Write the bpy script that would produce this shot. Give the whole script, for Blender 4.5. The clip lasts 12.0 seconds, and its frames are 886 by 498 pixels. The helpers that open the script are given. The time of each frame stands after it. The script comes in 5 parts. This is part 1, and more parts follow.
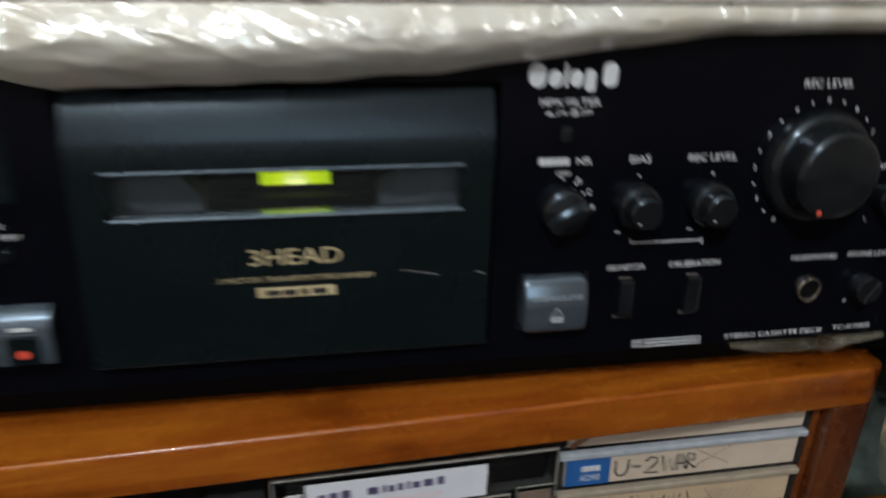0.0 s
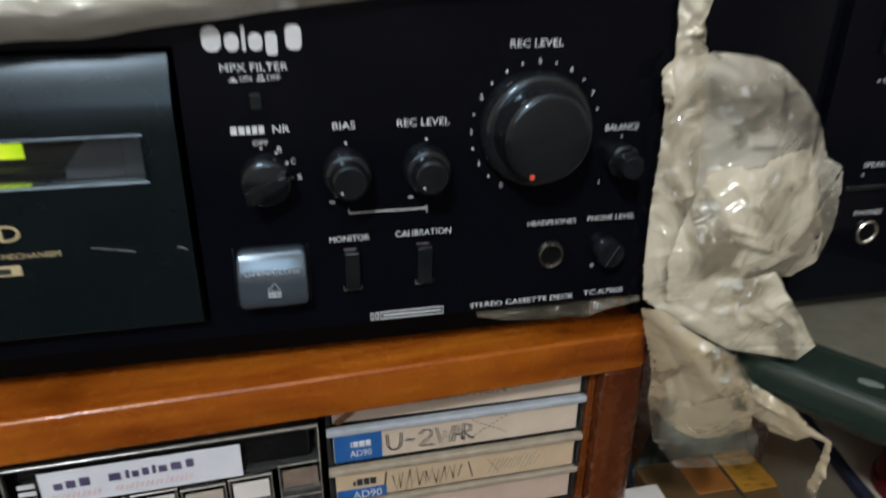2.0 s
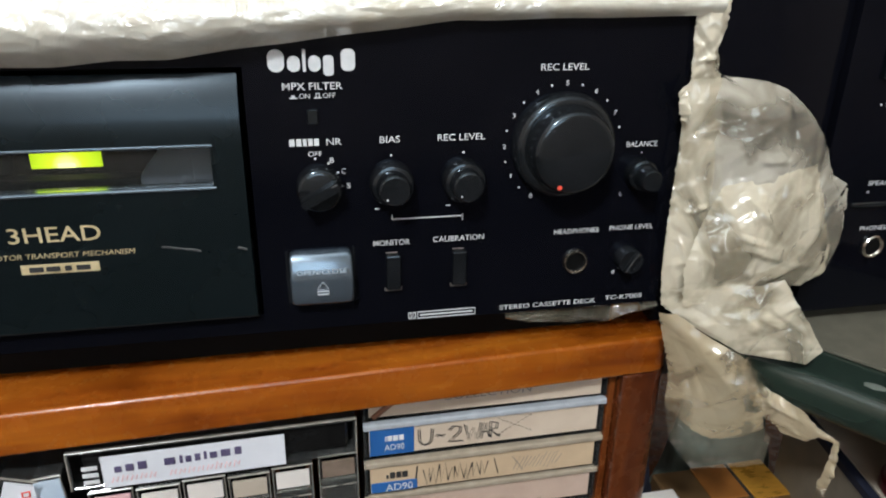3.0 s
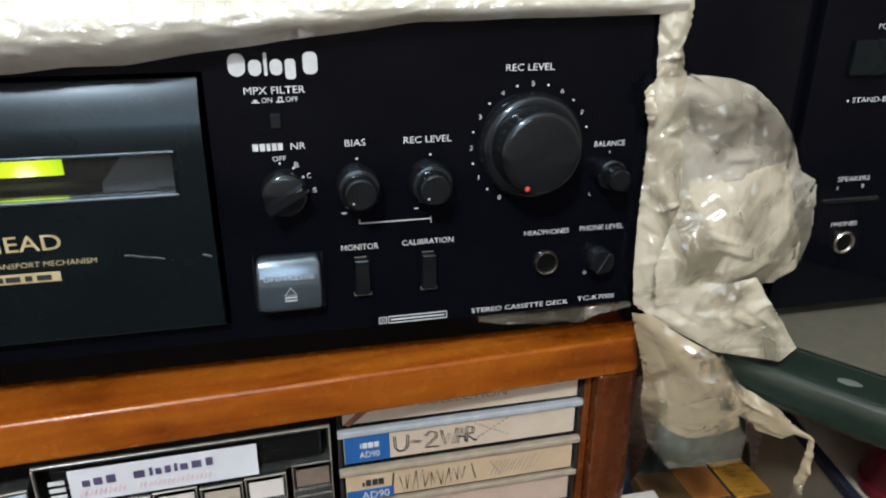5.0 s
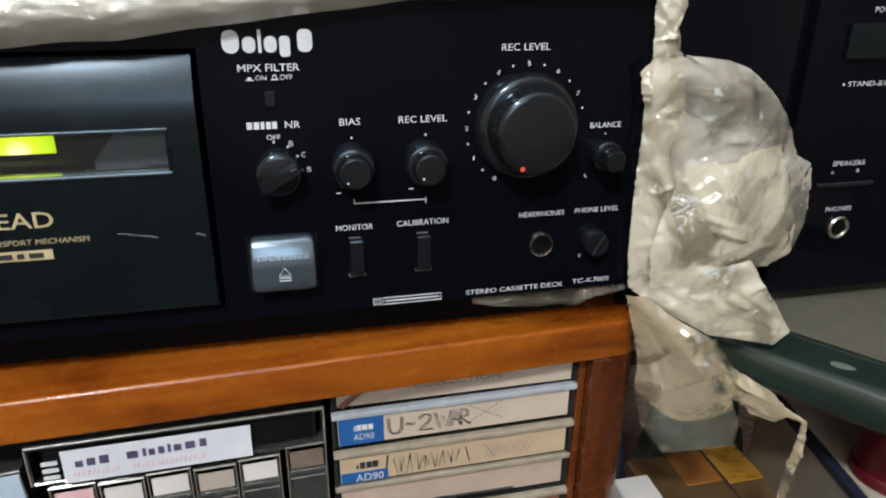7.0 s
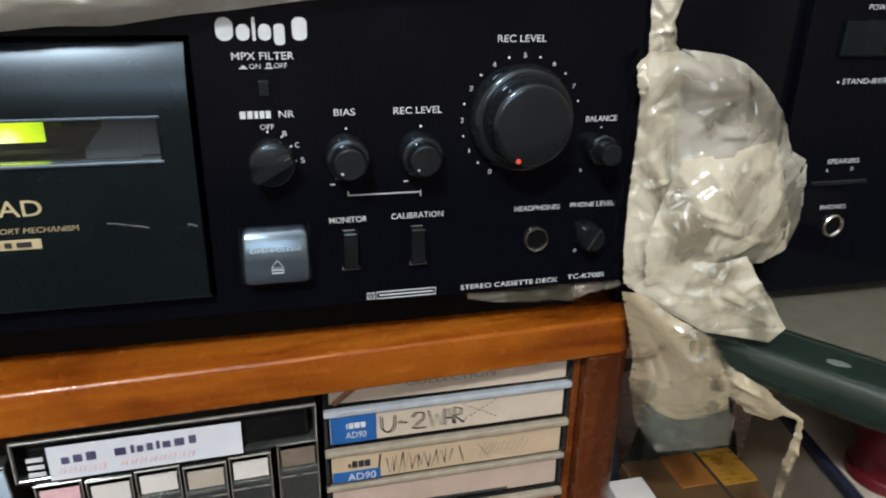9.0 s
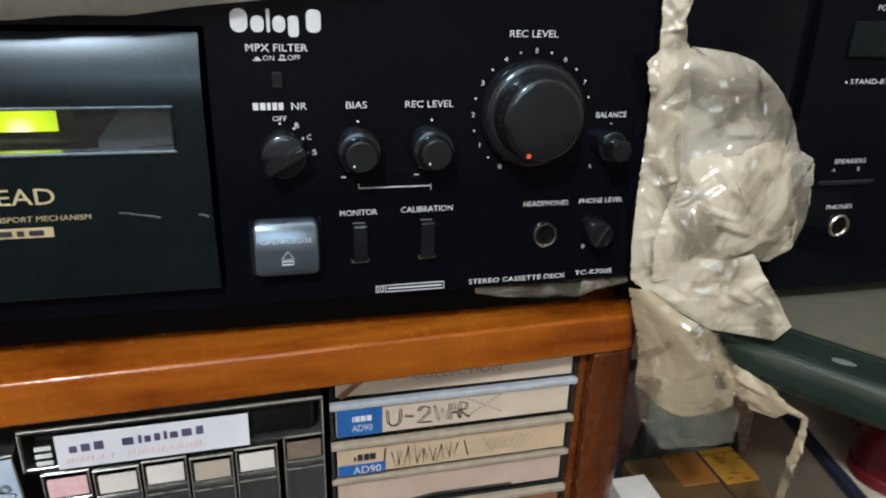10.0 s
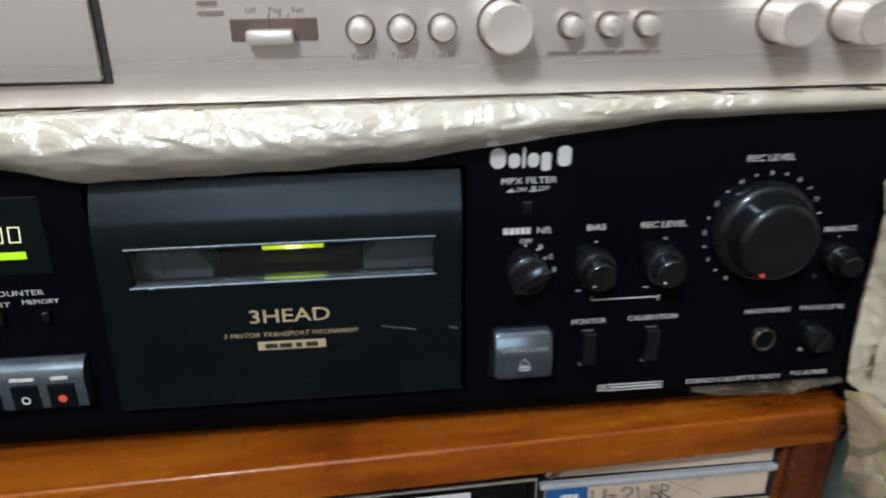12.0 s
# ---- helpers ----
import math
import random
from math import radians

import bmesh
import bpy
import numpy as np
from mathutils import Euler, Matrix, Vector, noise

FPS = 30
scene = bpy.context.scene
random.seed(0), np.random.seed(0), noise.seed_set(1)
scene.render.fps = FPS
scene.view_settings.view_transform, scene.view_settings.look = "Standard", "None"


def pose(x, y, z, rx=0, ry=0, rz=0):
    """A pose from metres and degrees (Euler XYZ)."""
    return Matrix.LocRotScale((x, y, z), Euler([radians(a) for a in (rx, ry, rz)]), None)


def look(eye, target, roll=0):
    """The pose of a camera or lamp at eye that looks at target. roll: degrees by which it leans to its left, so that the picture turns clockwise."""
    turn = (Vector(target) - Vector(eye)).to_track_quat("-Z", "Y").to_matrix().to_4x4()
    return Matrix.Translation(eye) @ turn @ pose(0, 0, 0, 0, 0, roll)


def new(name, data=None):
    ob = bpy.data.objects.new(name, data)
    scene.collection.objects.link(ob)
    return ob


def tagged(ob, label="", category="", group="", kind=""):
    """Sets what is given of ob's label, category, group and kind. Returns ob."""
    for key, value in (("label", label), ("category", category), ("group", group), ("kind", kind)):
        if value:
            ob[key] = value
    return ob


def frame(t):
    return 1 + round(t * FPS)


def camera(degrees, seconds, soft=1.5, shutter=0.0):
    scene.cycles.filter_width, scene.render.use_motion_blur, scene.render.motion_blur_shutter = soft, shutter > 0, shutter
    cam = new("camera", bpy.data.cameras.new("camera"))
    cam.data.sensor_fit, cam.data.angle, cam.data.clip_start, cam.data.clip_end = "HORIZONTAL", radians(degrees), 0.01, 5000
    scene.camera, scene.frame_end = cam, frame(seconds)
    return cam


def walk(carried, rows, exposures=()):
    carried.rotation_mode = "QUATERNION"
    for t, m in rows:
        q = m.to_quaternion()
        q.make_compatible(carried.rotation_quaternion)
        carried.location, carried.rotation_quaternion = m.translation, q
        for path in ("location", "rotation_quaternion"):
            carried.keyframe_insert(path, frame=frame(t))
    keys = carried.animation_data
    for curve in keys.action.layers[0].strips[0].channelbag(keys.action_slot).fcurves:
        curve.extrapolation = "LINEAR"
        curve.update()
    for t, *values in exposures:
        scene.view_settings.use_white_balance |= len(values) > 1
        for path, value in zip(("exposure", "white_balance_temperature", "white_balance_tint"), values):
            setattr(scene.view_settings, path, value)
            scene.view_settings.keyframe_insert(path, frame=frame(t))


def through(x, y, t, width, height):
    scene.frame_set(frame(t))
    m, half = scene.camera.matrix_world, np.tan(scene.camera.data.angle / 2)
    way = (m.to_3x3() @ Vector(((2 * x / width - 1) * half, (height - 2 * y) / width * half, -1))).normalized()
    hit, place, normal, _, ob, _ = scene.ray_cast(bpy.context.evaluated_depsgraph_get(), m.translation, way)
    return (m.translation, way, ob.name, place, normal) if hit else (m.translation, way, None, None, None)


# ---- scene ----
cam = camera(63.5, 12.0, soft=2.0, shutter=0.9)
PATH = [
    (0, (0.008, -0.207, 0.762), (0.326, 1.603, -0.027), 1.2),
    (0.5, (0.043, -0.18, 0.744), (0.39, 1.597, -0.107), -0.2),
    (1, (0.074, -0.182, 0.749), (0.414, 1.554, -0.184), 0.0),
    (1.5, (0.091, -0.187, 0.739), (0.517, 1.51, -0.23), 1.9),
    (2, (0.09, -0.216, 0.759), (0.492, 1.55, -0.091), 0.7),
    (2.5, (0.081, -0.23, 0.762), (0.469, 1.56, -0.042), 1.0),
    (3, (0.078, -0.237, 0.761), (0.447, 1.565, -0.023), 0.9),
    (5, (0.085, -0.237, 0.759), (0.488, 1.566, -0.007), 0.2),
    (5.5, (0.083, -0.237, 0.756), (0.489, 1.56, -0.02), 0.5),
    (6, (0.085, -0.238, 0.756), (0.498, 1.56, -0.018), 0.4),
    (6.5, (0.085, -0.241, 0.757), (0.491, 1.559, -0.015), 0.2),
    (7, (0.085, -0.238, 0.755), (0.499, 1.554, -0.031), 0.6),
    (8.8, (0.086, -0.236, 0.748), (0.522, 1.556, -0.025), 0.9),
    (9, (0.084, -0.238, 0.748), (0.523, 1.561, -0.008), 1.1),
    (9.5, (0.083, -0.238, 0.748), (0.511, 1.558, -0.019), 1.2),
    (10, (0.08, -0.239, 0.746), (0.522, 1.56, -0.008), 1.8),
    (10.5, (0.081, -0.242, 0.748), (0.504, 1.564, 0.0), 1.4),
    (11, (0.078, -0.247, 0.749), (0.451, 1.576, 0.016), 0.7),
    (11.5, (0.046, -0.248, 0.783), (0.282, 1.598, 0.049), -0.1),
    (12, (0.03, -0.229, 0.794), (0.212, 1.596, -0.002), -0.5),
]
EXPOSURES = [(0.0, -0.75), (0.5, -1.4), (1.2, -1.3), (1.6, -0.9), (2.0, -0.4), (2.5, -0.03), (10.8, -0.03), (11.5, -0.3), (12.0, -0.45)]
walk(cam, [(t, look(eye, target, roll)) for t, eye, target, roll in PATH], EXPOSURES)

# ---- light ----
world = bpy.data.worlds.new("room_air")
scene.world = world
world.use_nodes = True
world.node_tree.nodes["Background"].inputs[0].default_value = (0.75, 0.85, 1.0, 1)
world.node_tree.nodes["Background"].inputs[1].default_value = 0.05


# a bare bulb that hangs from the ceiling, before and above the decks
bulb = bpy.data.lights.new("hanging_bulb_light", "POINT")
bulb.energy, bulb.color, bulb.shadow_soft_size = 92.0, (0.92, 0.97, 1.0), 0.08
new("hanging_bulb_light", bulb).location = (-0.38, -1.05, 1.85)


# ---- materials ----
def nodes_of(name):
    m = bpy.data.materials.new(name)
    m.use_nodes = True
    return m, m.node_tree.nodes, m.node_tree.links, m.node_tree.nodes["Principled BSDF"]


def coords(n, l, scale=(1, 1, 1)):
    c, mp = n.new("ShaderNodeTexCoord"), n.new("ShaderNodeMapping")
    mp.inputs["Scale"].default_value = scale
    l.new(c.outputs["Object"], mp.inputs["Vector"])
    return mp.outputs["Vector"]


def noise_tex(n, l, vec, scale, detail=4, rough=0.55, distortion=0.0):
    t = n.new("ShaderNodeTexNoise")
    t.inputs["Scale"].default_value, t.inputs["Detail"].default_value = scale, detail
    t.inputs["Roughness"].default_value, t.inputs["Distortion"].default_value = rough, distortion
    l.new(vec, t.inputs["Vector"])
    return t.outputs["Fac"]


def ramp(n, l, fac, stops):
    r = n.new("ShaderNodeValToRGB")
    while len(r.color_ramp.elements) < len(stops):
        r.color_ramp.elements.new(0.5)
    for e, (p, c) in zip(r.color_ramp.elements, stops):
        e.position, e.color = p, (*c, 1) if len(c) == 3 else c
    l.new(fac, r.inputs["Fac"])
    return r.outputs["Color"]


def grey(v):
    return (v, v, v)


def bump(n, l, b, fac, strength, distance):
    k = n.new("ShaderNodeBump")
    k.inputs["Strength"].default_value, k.inputs["Distance"].default_value = strength, distance
    l.new(fac, k.inputs["Height"])
    l.new(k.outputs["Normal"], b.inputs["Normal"])


def surface(name, c0, c1, rough=0.4, spread=0.1, scale=60, metal=0.0, relief=0.15, coat=0.0, spec=0.5, grain=900, stretch=(1, 1, 1)):
    """Paint, plastic, paper: two tones in large patches, fine grain in the relief and in the gloss."""
    m, n, l, b = nodes_of(name)
    v = coords(n, l, stretch)
    big, fine = noise_tex(n, l, v, scale), noise_tex(n, l, v, grain, 3)
    l.new(ramp(n, l, big, [(0.3, c0), (0.7, c1)]), b.inputs["Base Color"])
    l.new(ramp(n, l, big, [(0.25, grey(max(rough - spread, 0.02))), (0.75, grey(rough + spread))]), b.inputs["Roughness"])
    b.inputs["Metallic"].default_value, b.inputs["Coat Weight"].default_value = metal, coat
    b.inputs["Coat Roughness"].default_value = 0.08
    b.inputs["Specular IOR Level"].default_value = spec
    bump(n, l, b, fine, relief, 0.0002)
    return m


def glow(name, colour, strength):
    m, n, l, b = nodes_of(name)
    b.inputs["Base Color"].default_value = (*[c * 0.3 for c in colour], 1)
    b.inputs["Emission Color"].default_value, b.inputs["Emission Strength"].default_value = (*colour, 1), strength
    return m


def lamp_glow(name, core, reach):
    """A lit diffuser: white-yellow over its bulb, greener away from it."""
    m, n, l, b = nodes_of(name)
    c, d = n.new("ShaderNodeTexCoord"), n.new("ShaderNodeVectorMath")
    d.operation = "DISTANCE"
    d.inputs[1].default_value = core
    l.new(c.outputs["Object"], d.inputs[0])
    k = n.new("ShaderNodeMath")
    k.operation, k.inputs[1].default_value = "DIVIDE", reach
    l.new(d.outputs["Value"], k.inputs[0])
    l.new(ramp(n, l, k.outputs["Value"], [(0.10, (1.0, 1.0, 0.45)), (0.38, (0.80, 0.95, 0.02)), (1.0, (0.38, 0.62, 0.0))]), b.inputs["Emission Color"])
    b.inputs["Base Color"].default_value = (0.2, 0.3, 0.02, 1)
    b.inputs["Emission Strength"].default_value = 1.8
    return m


def wood(name, dark, mid, light, along_z=False):
    m, n, l, b = nodes_of(name)
    v = coords(n, l, (26, 26, 2.2) if along_z else (2.2, 26, 26))
    grain = noise_tex(n, l, v, 4.0, 6, 0.6, 1.2)
    patch = noise_tex(n, l, coords(n, l, (15, 15, 7) if along_z else (6, 14, 16)), 1.6, 3, 0.5, 0.8)
    c1 = ramp(n, l, grain, [(0.3, dark), (0.52, mid), (0.75, light)])
    mix = n.new("ShaderNodeMix")
    mix.data_type, mix.blend_type = "RGBA", "MULTIPLY"
    mix.inputs["Factor"].default_value = 0.8
    l.new(c1, mix.inputs["A"])
    l.new(ramp(n, l, patch, [(0.33, (0.42, 0.30, 0.22)), (0.46, (0.82, 0.74, 0.66)), (0.60, (1, 1, 1))]), mix.inputs["B"])
    l.new(mix.outputs["Result"], b.inputs["Base Color"])
    l.new(ramp(n, l, noise_tex(n, l, coords(n, l), 120, 4), [(0.3, grey(0.20)), (0.7, grey(0.32))]), b.inputs["Roughness"])
    b.inputs["Coat Weight"].default_value, b.inputs["Coat Roughness"].default_value = 0.35, 0.05
    bump(n, l, b, grain, 0.12, 0.0006)
    return m


def film_material(name, tone, clear, pearly=0.24, through=0.18, patchy=1.0, crumple=0.42, depth=0.006, index=1.55, shine=0.11):
    """Milky plastic film: a clear sheet with a thin milky body and a bright gloss."""
    m, n, l, b = nodes_of(name)
    n.remove(b)
    v = coords(n, l)
    f = noise_tex(n, l, v, 24, 3, 0.5, 1.6)
    k = n.new("ShaderNodeBump")
    k.inputs["Strength"].default_value, k.inputs["Distance"].default_value = 0.04, 0.004
    l.new(noise_tex(n, l, v, 70, 4, 0.55, 1.5), k.inputs["Height"])
    tone_out = ramp(n, l, f, [(0.3, (tone[0] * 0.88, tone[1] * 0.84, tone[2] * 0.74)), (0.7, tone)])
    df, tl, tr, gl, fr = (n.new("ShaderNode" + x) for x in ("BsdfDiffuse", "BsdfTranslucent", "BsdfTransparent", "BsdfGlossy", "Fresnel"))
    body, see, all_, pearl = (n.new("ShaderNodeMixShader") for _ in range(4))
    sheen = n.new("ShaderNodeBsdfGlossy")
    sheen.inputs["Roughness"].default_value = 0.16
    sheen.inputs["Color"].default_value = (1.0, 0.98, 0.93, 1)
    k3 = n.new("ShaderNodeBump")
    k3.inputs["Strength"].default_value, k3.inputs["Distance"].default_value = 0.60, 0.012
    l.new(noise_tex(n, l, v, 34, 3, 0.5, 2.5), k3.inputs["Height"])
    l.new(k3.outputs["Normal"], sheen.inputs["Normal"])
    pearl.inputs[0].default_value = pearly
    l.new(tone_out, df.inputs["Color"])
    l.new(tone_out, tl.inputs["Color"])
    tr.inputs["Color"].default_value = (0.97, 0.95, 0.90, 1)
    gl.inputs["Roughness"].default_value = shine
    gl.inputs["Color"].default_value = (1, 1, 1, 1)
    k2 = n.new("ShaderNodeBump")
    k2.inputs["Strength"].default_value, k2.inputs["Distance"].default_value = crumple, depth
    warp, off = n.new("ShaderNodeVectorMath"), n.new("ShaderNodeTexNoise")
    off.inputs["Scale"].default_value = 24
    l.new(v, off.inputs["Vector"])
    sc = n.new("ShaderNodeVectorMath")
    sc.operation = "SCALE"
    sc.inputs["Scale"].default_value = 0.025
    l.new(off.outputs["Color"], sc.inputs[0])
    l.new(v, warp.inputs[0])
    l.new(sc.outputs["Vector"], warp.inputs[1])
    vo = n.new("ShaderNodeTexVoronoi")
    vo.feature = "DISTANCE_TO_EDGE"
    vo.inputs["Scale"].default_value = 60
    l.new(warp.outputs["Vector"], vo.inputs["Vector"])
    l.new(vo.outputs["Distance"], k2.inputs["Height"])
    l.new(k2.outputs["Normal"], gl.inputs["Normal"])
    l.new(k.outputs["Normal"], df.inputs["Normal"])
    l.new(k2.outputs["Normal"], fr.inputs["Normal"])
    fr.inputs["IOR"].default_value = index
    body.inputs[0].default_value = through
    l.new(df.outputs[0], body.inputs[1])
    l.new(tl.outputs[0], body.inputs[2])
    l.new(ramp(n, l, f, [(0.41, grey(min(clear * (1 + 0.9 * patchy), 0.95))), (0.56, grey(clear * (1 - 0.75 * patchy)))]), see.inputs[0])
    l.new(body.outputs[0], see.inputs[1])
    l.new(tr.outputs[0], see.inputs[2])
    l.new(fr.outputs[0], all_.inputs[0])
    l.new(see.outputs[0], pearl.inputs[1])
    l.new(sheen.outputs[0], pearl.inputs[2])
    l.new(pearl.outputs[0], all_.inputs[1])
    l.new(gl.outputs[0], all_.inputs[2])
    l.new(all_.outputs[0], n["Material Output"].inputs["Surface"])
    return m


def clear_plastic(name, tint=(0.95, 0.97, 0.95), amount=0.965):
    m, n, l, b = nodes_of(name)
    b.inputs["Base Color"].default_value = (*tint, 1)
    b.inputs["Roughness"].default_value = 0.12
    tr, mx = n.new("ShaderNodeBsdfTransparent"), n.new("ShaderNodeMixShader")
    tr.inputs["Color"].default_value = (*tint, 1)
    fr = n.new("ShaderNodeFresnel")
    fr.inputs["IOR"].default_value = 1.45
    gl = n.new("ShaderNodeBsdfGlossy")
    gl.inputs["Roughness"].default_value = 0.08
    df = n.new("ShaderNodeMixShader")
    df.inputs[0].default_value = amount
    l.new(b.outputs[0], df.inputs[1])
    l.new(tr.outputs[0], df.inputs[2])
    l.new(fr.outputs[0], mx.inputs[0])
    l.new(df.outputs[0], mx.inputs[1])
    l.new(gl.outputs[0], mx.inputs[2])
    l.new(mx.outputs[0], n["Material Output"].inputs["Surface"])
    return m


BLACK = surface("black_panel_paint", (0.0024, 0.0027, 0.0046), (0.0034, 0.0036, 0.0058), 0.14, 0.03, 30, relief=0.03, spec=0.20)
LID = surface("charcoal_lid_plastic", (0.0034, 0.0062, 0.0070), (0.0048, 0.0082, 0.0092), 0.27, 0.04, 25, relief=0.03, spec=0.42)
# cool specular tint puts the bluish daylight sheen into the lid's plastic
LID.node_tree.nodes["Principled BSDF"].inputs["Specular Tint"].default_value = (0.70, 0.86, 1.0, 1)
KNOB = surface("black_knob_plastic", (0.006, 0.007, 0.008), (0.012, 0.013, 0.015), 0.15, 0.06, 90, relief=0.06, spec=0.8, coat=0.1)
# the same painted daylight tint on the knobs' and the panel's reflections
KNOB.node_tree.nodes["Principled BSDF"].inputs["Specular Tint"].default_value = (0.68, 0.86, 1.0, 1)
BLACK.node_tree.nodes["Principled BSDF"].inputs["Specular Tint"].default_value = (0.72, 0.84, 1.0, 1)
DARK = surface("dark_recess_plastic", grey(0.003), grey(0.005), 0.6, 0.1, spec=0.06)
KEY = surface("blue_grey_key_plastic", (0.15, 0.20, 0.25), (0.19, 0.24, 0.29), 0.24, 0.05, 80, metal=0.75)
PRINT = surface("pale_grey_print", (0.62, 0.64, 0.66), (0.72, 0.73, 0.74), 0.5, 0.1, 300)
GOLD = surface("gold_print", (0.62, 0.50, 0.28), (0.72, 0.60, 0.36), 0.42, 0.08, 200, metal=0.3)
STEEL = surface("nickel_ring", (0.55, 0.54, 0.50), (0.66, 0.64, 0.58), 0.22, 0.08, 200, metal=1.0)
RED = surface("red_dot_paint", (0.75, 0.08, 0.05), (0.85, 0.10, 0.06), 0.4)
SILVER = surface("brushed_aluminium", (0.84, 0.80, 0.76), (0.90, 0.86, 0.82), 0.28, 0.03, 14, metal=0.58, relief=0.10, stretch=(0.05, 1, 6))
SILVER_DARK = surface("aluminium_slot", (0.22, 0.19, 0.17), (0.30, 0.26, 0.23), 0.45, metal=0.3)
INK = surface("black_ink", grey(0.015), grey(0.03), 0.6)
PURPLE_INK = surface("purple_ink", (0.045, 0.035, 0.09), (0.13, 0.11, 0.20), 0.6)
PINK_INK = surface("faded_pink_ink", (0.75, 0.42, 0.45), (0.82, 0.55, 0.56), 0.6, 0.1, 200)
WOOD = wood("varnished_orange_brown_wood", (0.25, 0.052, 0.005), (0.36, 0.096, 0.008), (0.47, 0.148, 0.012))
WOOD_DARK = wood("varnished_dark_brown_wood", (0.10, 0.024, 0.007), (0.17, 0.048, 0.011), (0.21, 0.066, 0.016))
WOOD_POST = wood("varnished_reddish_brown_wood", (0.060, 0.014, 0.005), (0.10, 0.025, 0.007), (0.135, 0.038, 0.010), True)
PAPER = surface("white_paper", (0.66, 0.62, 0.58), (0.74, 0.69, 0.64), 0.6, 0.1, 70)
CARD = surface("aged_white_card", (0.54, 0.44, 0.34), (0.62, 0.52, 0.41), 0.6, 0.1, 70)
CREAM = surface("cream_paper", (0.50, 0.37, 0.24), (0.58, 0.44, 0.29), 0.6, 0.1, 70)
PINKISH = surface("pinkish_paper", (0.46, 0.34, 0.27), (0.54, 0.41, 0.33), 0.6, 0.1, 70)
BROWN_CARD = surface("brown_printed_card", (0.20, 0.08, 0.04), (0.28, 0.12, 0.06), 0.5, 0.1, 90)
BLUE = surface("blue_print", (0.015, 0.09, 0.30), (0.02, 0.12, 0.36), 0.45)
PALE_BLUE = surface("pale_blue_card", (0.40, 0.50, 0.62), (0.50, 0.60, 0.70), 0.5, 0.1, 70)
CLEAR = clear_plastic("clear_case_plastic")
PANE = clear_plastic("smoked_window_pane", (0.80, 0.84, 0.84), 0.99)
SHELL = surface("dark_cassette_shell", grey(0.004), grey(0.008), 0.22, 0.08, spec=0.35)
GREY_SHELL = surface("grey_cassette_shell", (0.085, 0.09, 0.11), (0.12, 0.125, 0.145), 0.45, 0.1, 120)
FILM = film_material("milky_plastic_film", (0.95, 0.93, 0.83), 0.05, 0.20, 0.18, 1.0, 0.40, 0.006, 1.9)
FILM_THIN = film_material("thin_plastic_film", (0.95, 0.88, 0.70), 0.44, 0.12, 0.14, 0.6, 0.75, 0.014, 1.7, 0.06)
FILM_CLEAR = film_material("clearer_plastic_film", (0.97, 0.93, 0.80), 0.62, 0.08, 0.12, 0.32, 0.75, 0.014, 1.65, 0.05)
FILM_TAN = film_material("tan_see_through_film", (0.92, 0.77, 0.52), 0.72, 0.05, 0.25, 0.40, 0.75, 0.014, 1.6, 0.06)
FILM_VEIL = film_material("almost_clear_film", (0.90, 0.84, 0.66), 0.90, 0.02, 0.30, 0.05, 0.5, 0.010, 1.3, 0.06)
LABEL = surface("cool_white_label_paper", (0.66, 0.68, 0.73), (0.72, 0.74, 0.79), 0.55, 0.1, 70)
LIP = surface("beige_clear_case_lip", (0.30, 0.255, 0.19), (0.42, 0.36, 0.28), 0.16, 0.06, 110)
LIP_COOL = surface("cool_clear_case_lip", (0.34, 0.37, 0.40), (0.48, 0.52, 0.56), 0.14, 0.05, 110)
GREEN = surface("dark_green_lacquer", (0.015, 0.026, 0.020), (0.020, 0.033, 0.026), 0.18, 0.04, 20, coat=0.5)
CHIP = surface("worn_grey_green_patch", (0.11, 0.13, 0.11), (0.15, 0.17, 0.15), 0.5)
CARTON = surface("white_carton_board", (0.40, 0.34, 0.27), (0.50, 0.44, 0.36), 0.6, 0.1, 40)
BROWN_BOX = surface("brown_box_card", (0.10, 0.055, 0.022), (0.14, 0.08, 0.034), 0.45, 0.1, 50)
GOLD_CARD = surface("gold_foil_card", (0.58, 0.27, 0.035), (0.72, 0.36, 0.055), 0.30, 0.1, 80, metal=0.4, stretch=(1, 4, 1))
ORANGE_CARD = surface("orange_brown_card", (0.28, 0.105, 0.022), (0.38, 0.145, 0.034), 0.4, 0.1, 80)
KEYPRINT = surface("pale_blue_key_print", (0.40, 0.47, 0.52), (0.46, 0.52, 0.57), 0.4)
TEAL = surface("pale_teal_cloth", (0.10, 0.135, 0.115), (0.26, 0.33, 0.30), 0.8, 0.1, 60, relief=0.4)
# the carton's sides, their shade put into a greyer colour
SHADED_CARD = surface("shaded_carton_board", (0.16, 0.145, 0.115), (0.22, 0.20, 0.16), 0.6, 0.1, 60)
# pale colour painted along clear case edges for their highlights
EDGE_GLINT = surface("pale_case_edge_glint", (0.20, 0.185, 0.16), (0.34, 0.31, 0.27), 0.22, 0.06, 160)
TAN_CARD = surface("dull_tan_card", (0.16, 0.12, 0.09), (0.24, 0.18, 0.14), 0.35, 0.1, 120)
SCUFF = surface("pale_scuff", grey(0.05), grey(0.09), 0.5)
# dull beige, with the receiver's shade put into the colour
SHEET = surface("grey_beige_sheet", (0.075, 0.070, 0.050), (0.10, 0.093, 0.068), 0.85, 0.05, 120, relief=0.4)
# recesses' shade put into a brown colour, for slot, button rings and knob gaps
SLOT = surface("brown_shadowed_slot", (0.10, 0.07, 0.055), (0.14, 0.10, 0.08), 0.6)
